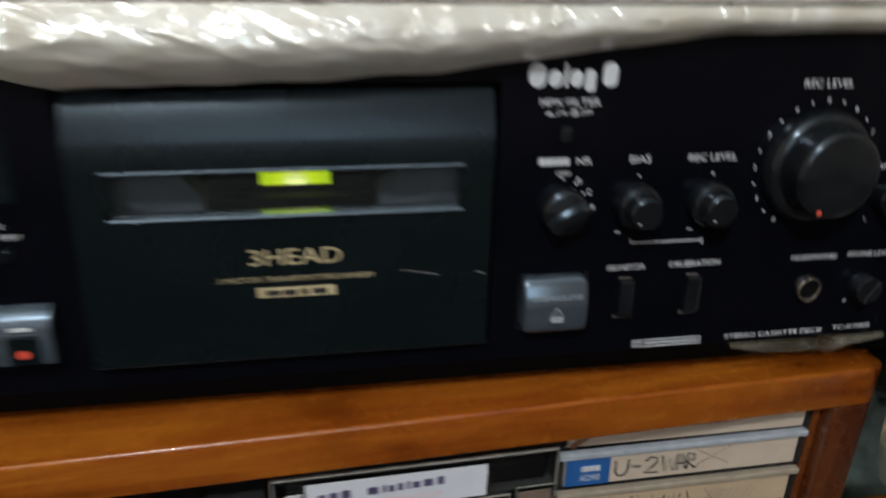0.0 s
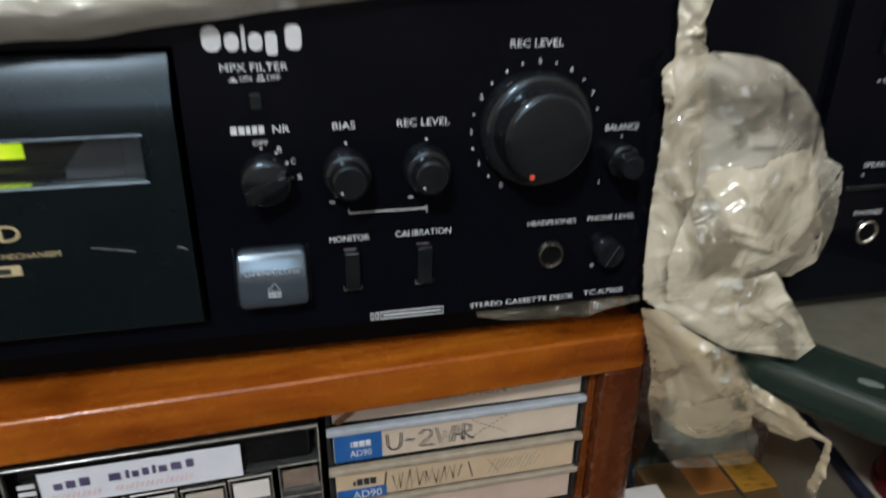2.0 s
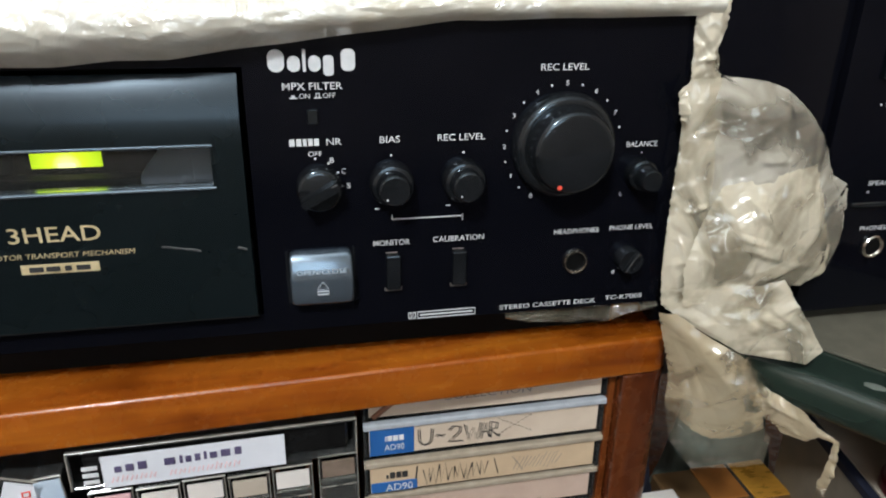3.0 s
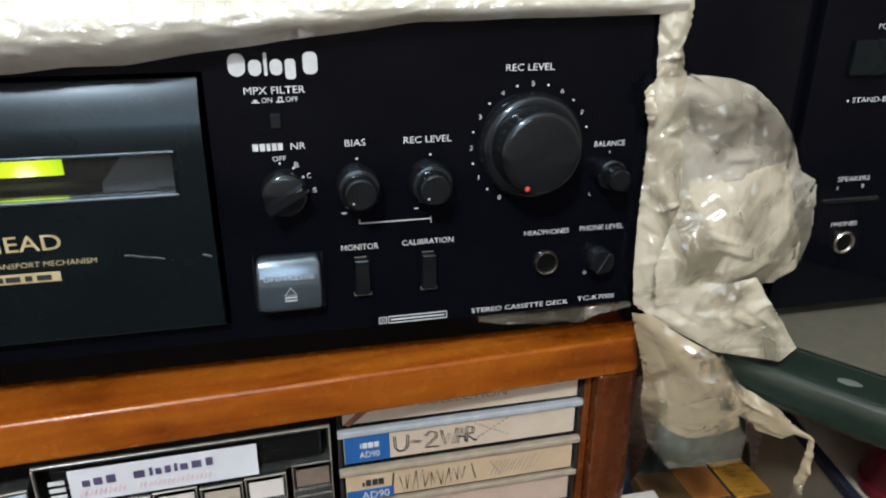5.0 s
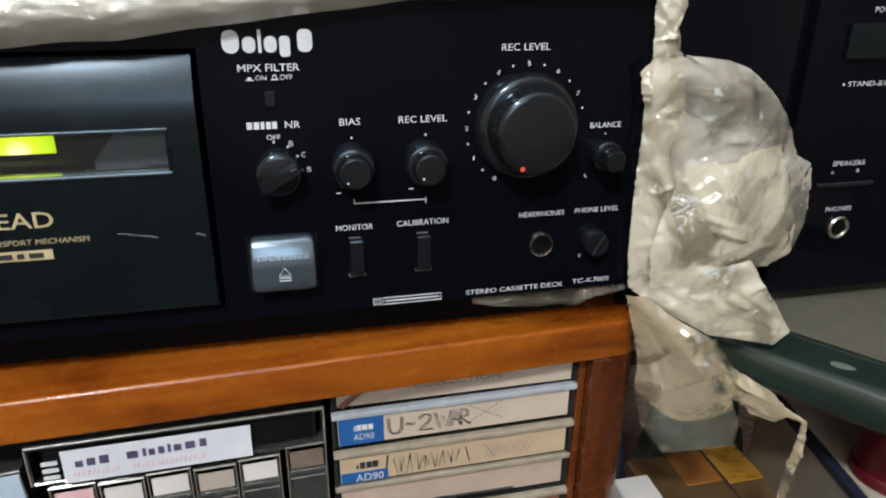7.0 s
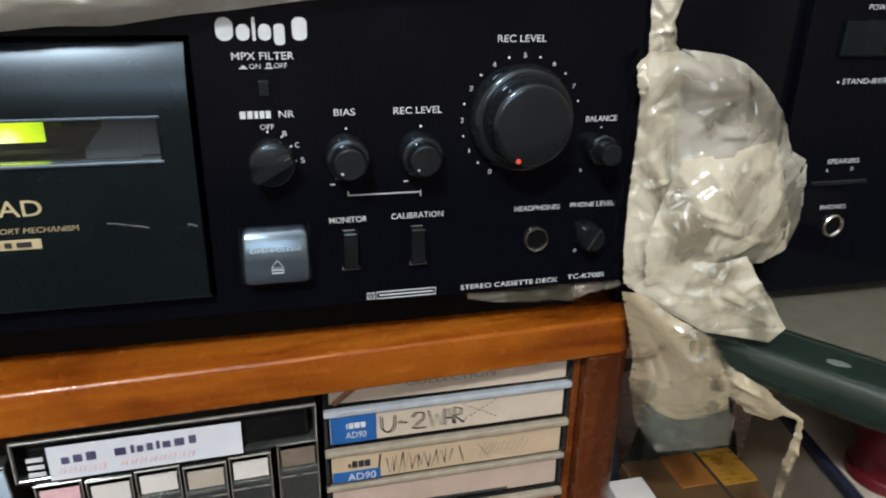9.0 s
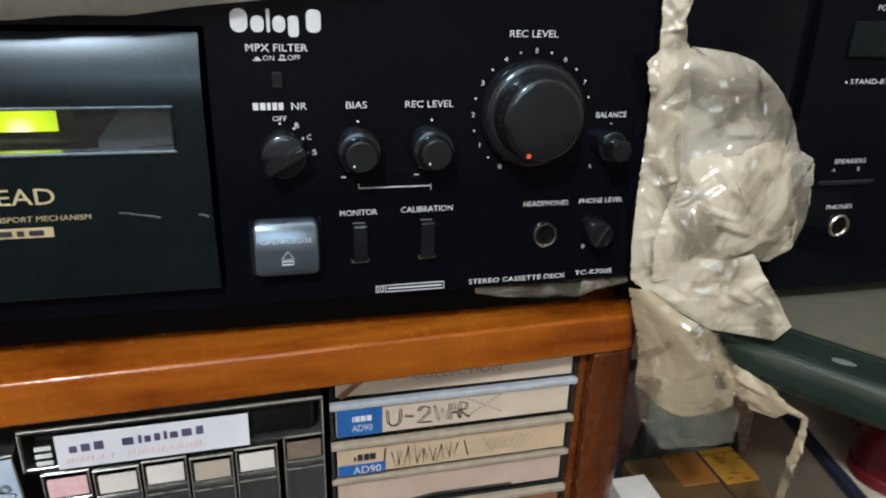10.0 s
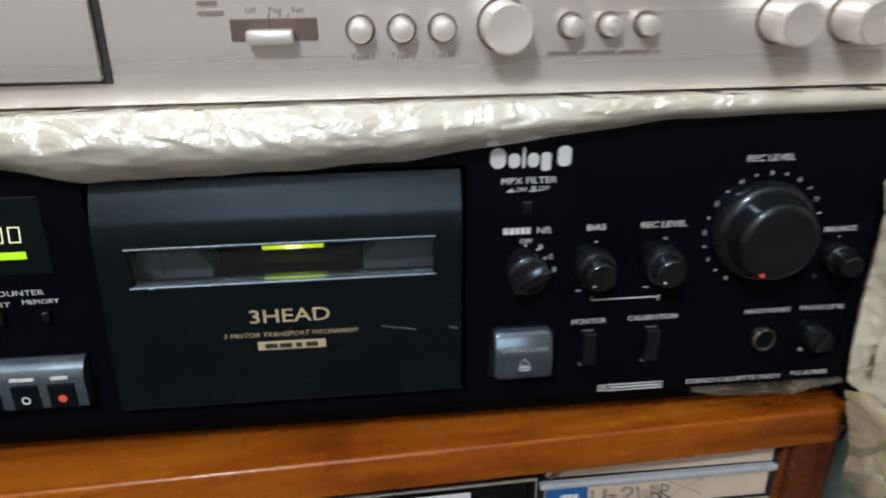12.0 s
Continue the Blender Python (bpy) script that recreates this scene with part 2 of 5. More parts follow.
MAROON = surface("maroon_plastic", (0.085, 0.005, 0.010), (0.12, 0.007, 0.013), 0.35)
NAVY = surface("navy_blue_cloth", (0.005, 0.008, 0.022), (0.008, 0.012, 0.032), 0.8, 0.1, 120, relief=0.5)
YELLOW = surface("yellow_card", (0.62, 0.36, 0.04), (0.72, 0.44, 0.06), 0.5, 0.1, 60)
WALL = surface("painted_plaster", (0.42, 0.33, 0.27), (0.48, 0.38, 0.31), 0.8, 0.05, 3, grain=150)
CEILING = surface("white_ceiling_paint", (0.74, 0.74, 0.72), (0.80, 0.80, 0.78), 0.8, 0.05, 3, grain=150)
FLOOR = surface("floor_tile", (0.022, 0.018, 0.016), (0.034, 0.028, 0.024), 0.8, 0.1, 6, spec=0.1)
VFD = glow("display_digit_glow", (0.95, 0.95, 0.60), 1.4)
VFD_GREEN = glow("display_bar_glow", (0.45, 0.85, 0.02), 1.3)
LAMP_GLOW = lamp_glow("cassette_lamp_glow", (-0.0012, 0.0205, 0.6888), 0.0135)
LAMP_HOT = glow("cassette_lamp_core", (1.0, 1.0, 0.35), 2.6)
SKY = glow("daylight", (0.78, 0.90, 1.0), 3.7)


# ---- building helpers ----
def part(name, bm, material, parent, label="", smooth=False):
    me = bpy.data.meshes.new(name)
    bm.to_mesh(me)
    bm.free()
    me.materials.append(material)
    if smooth:
        for p in me.polygons:
            p.use_smooth = True
    ob = new(name, me)
    ob.parent = parent
    return tagged(ob, label)


def thing(name, label, category, m=None, group="", kind=""):
    ob = new(name)
    ob.empty_display_size = 0.02
    if m is not None:
        ob.matrix_world = m
    return tagged(ob, label, category, group, kind)


def box(x0, x1, y0, y1, z0, z1, bevel=0.0, segs=2):
    bm = bmesh.new()
    bmesh.ops.create_cube(bm, size=1)
    for v in bm.verts:
        v.co = (x0 + (v.co.x + 0.5) * (x1 - x0), y0 + (v.co.y + 0.5) * (y1 - y0), z0 + (v.co.z + 0.5) * (z1 - z0))
    if bevel:
        bmesh.ops.bevel(bm, geom=bm.edges[:], offset=bevel, segments=segs, profile=0.6, affect="EDGES")
    return bm


def joined(*bms):
    out = bmesh.new()
    for b in bms:
        me = bpy.data.meshes.new("tmp")
        b.to_mesh(me)
        b.free()
        out.from_mesh(me)
        bpy.data.meshes.remove(me)
    return out


def lathe(x, z, profile, y=0.0, seg=40):
    """A turned body on an axis along -y: profile of (radius, distance out of the panel), from the panel to the axis."""
    bm = bmesh.new()
    rings = []
    for r, d in profile:
        if r <= 1e-6:
            rings.append([bm.verts.new((x, y - d, z))])
        else:
            rings.append([bm.verts.new((x + r * math.cos(2 * math.pi * i / seg), y - d, z + r * math.sin(2 * math.pi * i / seg))) for i in range(seg)])
    for a, b in zip(rings, rings[1:]):
        for i in range(seg):
            j = (i + 1) % seg
            if len(a) == 1:
                bm.faces.new((a[0], b[j], b[i]))
            elif len(b) == 1:
                bm.faces.new((a[i], a[j], b[0]))
            else:
                bm.faces.new((a[i], a[j], b[j], b[i]))
    bmesh.ops.recalc_face_normals(bm, faces=bm.faces[:])
    return bm


def soft(ob, angle=35):
    """Smooth shading, with edges sharper than the angle kept."""
    bm = bmesh.new()
    bm.from_mesh(ob.data)
    for f in bm.faces:
        f.smooth = True
    for e in bm.edges:
        e.smooth = len(e.link_faces) == 2 and e.calc_face_angle(0) < radians(angle)
    bm.to_mesh(ob.data)
    bm.free()
    return ob


def extruded(profile, x0, x1):
    """A profile of (y, z) drawn out along x, with closed ends."""
    bm = bmesh.new()
    a = [bm.verts.new((x0, y, z)) for y, z in profile]
    b = [bm.verts.new((x1, y, z)) for y, z in profile]
    n = len(profile)
    for i in range(n):
        bm.faces.new((a[i], a[(i + 1) % n], b[(i + 1) % n], b[i]))
    bm.faces.new(a[::-1])
    bm.faces.new(b)
    bmesh.ops.recalc_face_normals(bm, faces=bm.faces[:])
    return bm


def lettering(body, x0, x1, z, h, parent, material=None, y=-0.0003, flip=False, name="lettering", shear=0.0, bold=0.0):
    """Printed words on a panel that faces -y: from x0 to x1, baseline z, capitals h high."""
    cu = bpy.data.curves.new("text", "FONT")
    cu.body, cu.resolution_u, cu.shear, cu.offset = body, 3, shear, bold
    tmp = bpy.data.objects.new("text", cu)
    me = bpy.data.meshes.new_from_object(tmp)
    bpy.data.objects.remove(tmp)
    bpy.data.curves.remove(cu)
    xs = [v.co.x for v in me.vertices]
    ax, bx = min(xs), max(xs)
    cap = 0.694
    for v in me.vertices:
        u, w = (v.co.x - ax) / (bx - ax), v.co.y / cap
        if flip:
            u, w = 1 - u, 1 - w
        v.co = (x0 + u * (x1 - x0), y, z + w * h)
    me.materials.clear()
    me.materials.append(material or PRINT)
    me.name = name
    ob = new(name, me)
    ob.parent = parent
    return ob


def bars(rows, parent, material, y=-0.0003, name="printed_bar", thick=0.00025):
    """Plain bars (x0, x1, z0, z1) that stand for marks and for writing that is not spelt out."""
    made = [part(name, box(a, b, y - thick, y + thick, c, d), material, parent) for a, b, c, d in rows]
    return made[0]


def dot(x, z, r, parent, material=None, y=-0.0002, name="printed_dot"):
    return part(name, lathe(x, z, [(r, 0), (r, 0.0002), (0, 0.0002)], y, 10), material or PRINT, parent)


def stroke(points, width, parent, material, y=-0.0004, name="pen_stroke", closed=False):
    """A pen line through (x, z) points on a panel that faces -y."""
    cu = bpy.data.curves.new("pen", "CURVE")
    cu.dimensions, cu.bevel_depth, cu.bevel_resolution = "3D", width / 2, 1
    s = cu.splines.new("POLY")
    s.points.add(len(points) - 1)
    for p, (x, z) in zip(s.points, points):
        p.co = (x, 0, z, 1)
    s.use_cyclic_u = closed
    tmp = bpy.data.objects.new("pen", cu)
    me = bpy.data.meshes.new_from_object(tmp)
    bpy.data.objects.remove(tmp)
    bpy.data.curves.remove(cu)
    for v in me.vertices:
        v.co.y = y + v.co.y * 0.25
    me.materials.clear()
    me.materials.append(material)
    me.name = name
    ob = new(name, me)
    ob.parent = parent
    return ob


# ---- the room ----
def slab(name, x0, x1, y0, y1, z0, z1, mat, label, category):
    ob = part(name, box(x0, x1, y0, y1, z0, z1), mat, None)
    return tagged(ob, label, category, "", "structure")


slab("floor", -2.1, 2.1, -2.4, 1.0, -0.1, 0.0, FLOOR, "dull brown tiled floor of the room", "floor")
slab("ceiling", -2.1, 2.1, -2.4, 1.0, 2.6, 2.7, CEILING, "plain painted ceiling of the room", "ceiling")
slab("wall_north", -2.1, 2.1, 0.9, 1.0, 0.0, 2.6, WALL, "plain painted wall behind the equipment", "wall")
slab("wall_south", 0.50, 2.1, -2.4, -2.3, 0.0, 2.6, WALL, "plain painted wall beside the open window", "wall")
slab("wall_south_west", -2.1, -0.70, -2.4, -2.3, 0.0, 2.6, WALL, "plain painted wall beside the open window", "wall")
slab("lintel", -0.70, 0.50, -2.4, -2.3, 2.05, 2.6, WALL, "wall over the open window", "wall")
# unseen wall added so the window's glow stays out of the deck's face
slab("glow_screen_wall", -0.70, 0.50, -2.4, -2.3, 0.0, 0.95, WALL, "added unseen wall below the window that screens its glow", "wall")
slab("backdrop", -1.6, 1.4, -2.95, -2.9, -0.1, 2.7, SKY, "pale daylight outside the open window", "backdrop")
slab("wall_west", -2.1, -2.0, -2.3, 0.9, 0.0, 2.6, WALL, "plain painted side wall", "wall")
slab("wall_east", 2.0, 2.1, -2.3, 0.9, 0.0, 2.6, WALL, "plain painted side wall", "wall")

# ---- wooden shelf, turned a little against the deck ----
SHELF_M = pose(0, -0.005, 0, 0, 0, 2.5)
TOP = 0.6085


def rounded_corner(bm, x, y, radius, ease):
    """Rounds a board's upright corner at (x, y), then eases its sharp edges."""
    edge = [e for e in bm.edges if all(abs(v.co.x - x) < 1e-5 and abs(v.co.y - y) < 1e-5 for v in e.verts)]
    bmesh.ops.bevel(bm, geom=edge, offset=radius, segments=8, profile=0.5, affect="EDGES")
    sharp = [e for e in bm.edges if e.calc_face_angle(0) > 0.8]
    bmesh.ops.bevel(bm, geom=sharp, offset=ease, segments=3, profile=0.6, affect="EDGES")
    return bm


def wooden_shelf():
    t = thing("wooden_shelf", "varnished orange-brown wooden shelf full of cassettes under the deck", "shelf", SHELF_M)
    soft(part("top_board", rounded_corner(box(-0.30, 0.2300, 0.0, 0.33, TOP - 0.0175, TOP), 0.2300, 0.0, 0.0085, 0.0016), WOOD, t), 40)
    soft(part("post", rounded_corner(box(0.2085, 0.2299, 0.0003, 0.022, 0.0, TOP - 0.0177), 0.2299, 0.0003, 0.0085, 0.0012), WOOD_POST, t, "reddish-brown upright post"), 40)
    soft(part("post", box(-0.2995, -0.28, 0.001, 0.022, 0.0, TOP - 0.0178, 0.002, 2), WOOD_DARK, t, "dark brown upright post"), 40)
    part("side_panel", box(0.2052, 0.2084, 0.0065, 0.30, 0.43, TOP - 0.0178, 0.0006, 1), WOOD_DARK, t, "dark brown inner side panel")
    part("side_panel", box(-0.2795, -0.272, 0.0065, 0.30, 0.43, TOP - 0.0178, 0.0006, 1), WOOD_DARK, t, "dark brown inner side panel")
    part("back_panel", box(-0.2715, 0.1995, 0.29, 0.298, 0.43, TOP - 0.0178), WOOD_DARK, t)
    part("bottom_board", box(-0.2715, 0.1995, 0.004, 0.289, 0.436, 0.452, 0.001, 1), WOOD, t)
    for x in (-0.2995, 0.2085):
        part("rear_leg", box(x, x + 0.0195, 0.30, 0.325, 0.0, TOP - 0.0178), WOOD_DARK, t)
    return t


wooden_shelf()


# ---- black cassette deck ----
def cassette_deck():
    t = thing("cassette_deck", "black cassette deck with knobs and lit lid lamp, on wooden shelf", "cassette deck", pose(0, 0, 0))
    part("body", joined(box(-0.210, 0.210, 0.032, 0.300, 0.632, 0.736, 0.001, 1), box(-0.210, -0.0642, 0.0060, 0.0318, 0.632, 0.736), box(0.0612, 0.210, 0.0060, 0.0318, 0.632, 0.736),
                        box(-0.0640, 0.0610, 0.0060, 0.0318, 0.7248, 0.736), box(-0.0640, 0.0610, 0.0060, 0.0318, 0.632, 0.6362)), BLACK, t)
    # front panel with real openings for the lid and for the display
    Z0, Z1, X0, X1 = 0.6292, 0.7395, -0.215, 0.215
    lx0, lx1, lz0, lz1 = -0.0640, 0.0610, 0.6365, 0.7245
    fp = bmesh.new()
    xs, zs = (X0, lx0, lx1, X1), (Z0, lz0, lz1, Z1)
    g = [[fp.verts.new((x, 0.0, z)) for x in xs] for z in zs]
    for b in range(3):
        for a in range(3):
            if (a, b) != (1, 1):
                fp.faces.new((g[b][a], g[b][a + 1], g[b + 1][a + 1], g[b + 1][a]))
    rim = bmesh.ops.extrude_face_region(fp, geom=fp.faces[:])
    for v in [e for e in rim["geom"] if isinstance(e, bmesh.types.BMVert)]:
        v.co.y = 0.0058
    bmesh.ops.recalc_face_normals(fp, faces=fp.faces[:])
    part("front_panel", fp, BLACK, t)
    part("lid_lamp", box(-0.0125, 0.0100, 0.0200, 0.0212, 0.6885, 0.7000), LAMP_GLOW, t, "lit yellow-green lamp behind the lid window")
    part("lamp_core", box(-0.0040, 0.0016, 0.0194, 0.0199, 0.6886, 0.6902, 0.0002, 1), LAMP_HOT, t)
    # dark block fills the gap under the deck, where only shade lies
    part("under_shade_block", box(-0.206, 0.206, 0.0200, 0.285, 0.6092, 0.6318, 0.0006, 1), DARK, t, "dark block standing in for the shade under the deck")
    cassette_lid(t)
    # display
    part("display_window", box(-0.196, -0.0775, -0.0006, 0.0006, 0.692, 0.7195, 0.0004, 1), LID, t, "smoked display window")
    for x in (-0.0945, -0.0890):
        stroke([(x, 0.7042), (x + 0.0034, 0.7042), (x + 0.0039, 0.7094), (x + 0.0005, 0.7094)], 0.0006, t, VFD, -0.0010, "digit", True)
    part("level_bar", box(-0.110, -0.0850, -0.0011, -0.0008, 0.6982, 0.7007), VFD_GREEN, t, "lit green display bar")
    lettering("COUNTER", -0.1005, -0.0828, 0.6846, 0.0019, t)
    lettering("RESET", -0.1045, -0.0945, 0.6806, 0.0017, t)
    lettering("MEMORY", -0.0905, -0.0785, 0.6812, 0.0017, t)
    for x in (-0.0985, -0.0835):
        part("small_button", box(x - 0.0012, x + 0.0012, -0.0022, 0.001, 0.6745, 0.6785, 0.0004, 1), KNOB, t)
    # transport keys: a rounded strip with sunk keys
    prof = [(0.001, 0.6605), (-0.0012, 0.6603), (-0.0036, 0.6590), (-0.0052, 0.6570), (-0.0060, 0.6545), (-0.0060, 0.6430), (0.001, 0.6425)]
    soft(part("key_strip", extruded(prof, -0.128, -0.0742), KEY, t, "blue-grey rounded key strip"))
    for i, x in enumerate((-0.1120, -0.0990, -0.0868)):
        part("key", box(x, x + 0.0090, -0.0068, -0.003, 0.6432, 0.6528, 0.0006, 2), LID, t)
    dot(-0.0822, 0.6470, 0.0015, t, RED, -0.0069, "record_mark")
    part("mute_mark", lathe(-0.0945, 0.6470, [(0.0010, 0), (0.0015, 0.0002), (0.0016, 0.0)], -0.0069, 16), PRINT, t)
    bars([(-0.0985, -0.0905, 0.6545, 0.6556), (-0.0850, -0.0792, 0.6545, 0.6556)], t, PRINT, -0.0062)
    knobs_and_print(t)
    return t


def cassette_lid(deck):
    x0, x1 = -0.0620, 0.0590
    zb, zt = 0.6385, 0.7225
    wx0, wx1, wz0, wz1 = -0.0530, 0.0495, 0.6865, 0.7005
    yf = -0.0035

    def front(z):
        """The lid's front: flat, and rolled back at the top."""
        k = max(0.0, (z - 0.7085) / (zt - 0.7085))
        return yf + 0.0040 * k + 0.0016 * k * k

    bm = bmesh.new()
    xs = [x0, wx0, wx1, x1]
    zs = [zb, wz0, wz1] + [0.7085 + (zt - 0.7085) * i / 6 for i in range(7)]
    grid = [[bm.verts.new((x - (0.0028 * (zt - z) / (zt - zb) if x == x0 else 0), front(z), z)) for x in xs] for z in zs]
    for j in range(len(zs) - 1):
        for i in range(3):
            if not (i == 1 and j == 1):
                bm.faces.new((grid[j][i], grid[j][i + 1], grid[j + 1][i + 1], grid[j + 1][i]))
    rim = [e for e in bm.edges if e.is_boundary]
    ext = bmesh.ops.extrude_edge_only(bm, edges=rim)
    for v in [g for g in ext["geom"] if isinstance(g, bmesh.types.BMVert)]:
        v.co.y = 0.0034
    bmesh.ops.recalc_face_normals(bm, faces=bm.faces[:])
    lid = soft(part("cassette_lid", bm, LID, deck, "charcoal plastic cassette lid with clear window"), 30)
    # window: frame lips, cassette and lamp behind a pane
    # upper and lower lips take the paler key plastic, as the frame's highlight lines
    part("window_lip", box(wx0 - 0.0006, wx1 + 0.0006, yf - 0.0007, yf + 0.002, wz1 - 0.0004, wz1 + 0.0006, 0.0003, 1), KEY, lid)
    part("window_lip", box(wx0 - 0.0006, wx1 + 0.0006, yf - 0.0009, yf + 0.004, wz0 - 0.0006, wz0 + 0.0005, 0.0003, 1), KEY, lid)
    for x in (wx0, wx1):
        part("window_lip", box(x - 0.0005, x + 0.0005, yf - 0.0006, yf + 0.003, wz0, wz1, 0.0003, 1), LID, lid)
    part("lid_rim", box(x0 - 0.0022, x1 + 0.0006, yf - 0.0002, yf + 0.003, zb - 0.0006, zb - 0.0001, 0.0002, 1), DARK, lid)
    part("window_pane", box(wx0, wx1, yf + 0.0012, yf + 0.0020, wz0 + 0.0006, wz1 - 0.0006), PANE, lid).visible_shadow = False
    return lid


def knobs_and_print(t):
    # a dark plate with a pale emblem
    part("emblem_plate", box(0.0665, 0.1005, -0.0003, 0.0002, 0.7212, 0.7345), BLACK, t, "dark plate with pale emblem")
    b, h = 0.7228, 0.0070
    emblem(t, [(0.0690, 0.0742, b, b + h, 0.0024), (0.0751, 0.0791, b, b + 0.0050, 0.0019), (0.0799, 0.0809, b, b + h, 0.0003), (0.0817, 0.0856, b, b + 0.0050, 0.0019),
               (0.0864, 0.0897, b - 0.0014, b + 0.0050, 0.0012), (0.0920, 0.0966, b, b + h, 0.0018)])
    lettering("MPX FILTER", 0.0730, 0.0922, 0.7170, 0.0023, t, bold=0.004)
    lettering("ON", 0.0782, 0.0816, 0.7142, 0.0016, t)
    lettering("OFF", 0.0858, 0.0898, 0.7143, 0.0016, t)
    bars([(0.0750, 0.0776, 0.7142, 0.7145), (0.0757, 0.0769, 0.7145, 0.7152), (0.0829, 0.0854, 0.7142, 0.7145), (0.0835, 0.0838, 0.7145, 0.7158), (0.0845, 0.0848, 0.7145, 0.7158), (0.0835, 0.0848, 0.7156, 0.7159)], t, PRINT)
    part("filter_button", box(0.0802, 0.0840, -0.0012, 0.001, 0.7058, 0.7106, 0.0004, 1), KNOB, t)
    bars([(0.0740, 0.0758, 0.6985, 0.7008), (0.0763, 0.0780, 0.6985, 0.7008), (0.0785, 0.0797, 0.6985, 0.7008), (0.0802, 0.0817, 0.6985, 0.7008), (0.0821, 0.0837, 0.6985, 0.7008)], t, PRINT)
    lettering("NR", 0.0862, 0.0912, 0.6985, 0.0023, t, bold=0.004)
    lettering("OFF", 0.0800, 0.0845, 0.6948, 0.0017, t)
    for ch, x, z in (("B", 0.0870, 0.6924), ("C", 0.0908, 0.6884), ("S", 0.0924, 0.6832)):
        lettering(ch, x, x + 0.0014, z, 0.0018, t)
    for x, z in ((0.0822, 0.6940), (0.0866, 0.6922), (0.0896, 0.6889), (0.0908, 0.6840)):
        dot(x, z, 0.00038, t)
    # selector knob with a raised bar
    k = soft(part("selector_knob", lathe(0.0830, 0.6838, [(0.0079, -0.001), (0.0078, 0.0030), (0.0075, 0.0042), (0.0068, 0.0050), (0.0058, 0.0053), (0, 0.0054)]), KNOB, t))
    bm = bmesh.new()
    ring = [(0.0076 * math.cos(2 * math.pi * q / 48), 0.0076 * math.sin(2 * math.pi * q / 48)) for q in range(48)]
    ring = [(x, min(0.0022, max(-0.0026, z))) for x, z in ring]
    low = [bm.verts.new((x, -0.003, z)) for x, z in ring]
    high = [bm.verts.new((x * 0.94, -0.0086, z * 0.62)) for x, z in ring]
    bm.faces.new(high[::-1])
    for q in range(48):
        bm.faces.new((low[q], low[(q + 1) % 48], high[(q + 1) % 48], high[q]))
    bmesh.ops.remove_doubles(bm, verts=bm.verts[:], dist=0.00005)
    bmesh.ops.recalc_face_normals(bm, faces=bm.faces[:])
    bmesh.ops.transform(bm, matrix=pose(0.0832, 0, 0.6832, 0, -30, 0), verts=bm.verts[:])
    soft(part("grip", bm, KNOB, k))
    stroke([(0.0868, 0.6862), (0.0888, 0.6872)], 0.0005, k, SCUFF, -0.0088, "index_line")
    for name, x0, x1, cx in (("BIAS", 0.1040, 0.1110, 0.1078), ("REC LEVEL", 0.1240, 0.1408, 0.1333)):
        lettering(name, x0, x1, 0.6986, 0.0023, t, bold=0.004)
        dot(cx, 0.6942, 0.0004, t)
        k = soft(part("small_knob", lathe(cx, 0.6843, [(0.0077, -0.001), (0.0077, 0.0030), (0.0075, 0.0042), (0.0070, 0.0050), (0.0062, 0.0053), (0, 0.0053)]), KNOB, t))
        soft(part("cap", lathe(cx, 0.6843, [(0.0058, 0.005), (0.0056, 0.0092), (0.0053, 0.0101), (0.0048, 0.0105), (0, 0.0105)]), KNOB, k))
        dot(cx - 0.0026, 0.6815, 0.00035, k, PRINT, -0.0106)
        bars([(cx - 0.0060, cx - 0.0044, 0.6748, 0.6751)], t, PRINT)
    bars([(0.1078, 0.1336, 0.6706, 0.6709), (0.1077, 0.1080, 0.6706, 0.6722), (0.1333, 0.1336, 0.6692, 0.6716)], t, PRINT)
    # record level
    lettering("REC LEVEL", 0.1596, 0.1770, 0.7218, 0.0023, t, bold=0.004)
    cx, cz = 0.1695, 0.6957
    k = soft(part("level_knob", lathe(cx, cz, [(0.0190, -0.001), (0.0190, 0.0010), (0.0187, 0.0030), (0.0181, 0.0044), (0.0173, 0.0053), (0.0164, 0.0057), (0.0154, 0.0056), (0, 0.0054)], seg=72), KNOB, t))
    soft(part("cap", lathe(cx, cz, [(0.0153, 0.0050), (0.0146, 0.0112), (0.0144, 0.0124), (0.0139, 0.0133), (0.0131, 0.0138), (0.0121, 0.0139), (0, 0.0139)], seg=72), KNOB, k))
    dot(0.1645, 0.6840, 0.0009, k, RED, -0.0139, "index_mark")
    for i in range(11):
        a = radians(90 + 150 - 30 * i)
        r = 0.0217
        if i in (8, 9, 10):
            continue
        lettering(str(i), cx + r * math.cos(a) - (0.0001 if i == 1 else 0.0005), cx + r * math.cos(a) + (0.0003 if i == 1 else 0.0007), cz + r * math.sin(a) - 0.0008, 0.0017, t, name="numeral")
        b2 = a - radians(15)
        dot(cx + r * math.cos(b2), cz + r * math.sin(b2), 0.0004, t)
    # balance, headphones, phone level
    lettering("BALANCE", 0.1942, 0.2062, 0.6938, 0.0020, t, bold=0.003)
    dot(0.2005, 0.6915, 0.0003, t)
    lettering("L", 0.1936, 0.1946, 0.6752, 0.0014, t)
    k = soft(part("balance_knob", lathe(0.2003, 0.6838, [(0.0056, -0.001), (0.0056, 0.0045), (0.0050, 0.0052), (0, 0.0052)]), KNOB, t))
    soft(part("cap", lathe(0.2003, 0.6838, [(0.0042, 0.005), (0.0040, 0.0112), (0.0036, 0.0118), (0, 0.0118)]), KNOB, k))
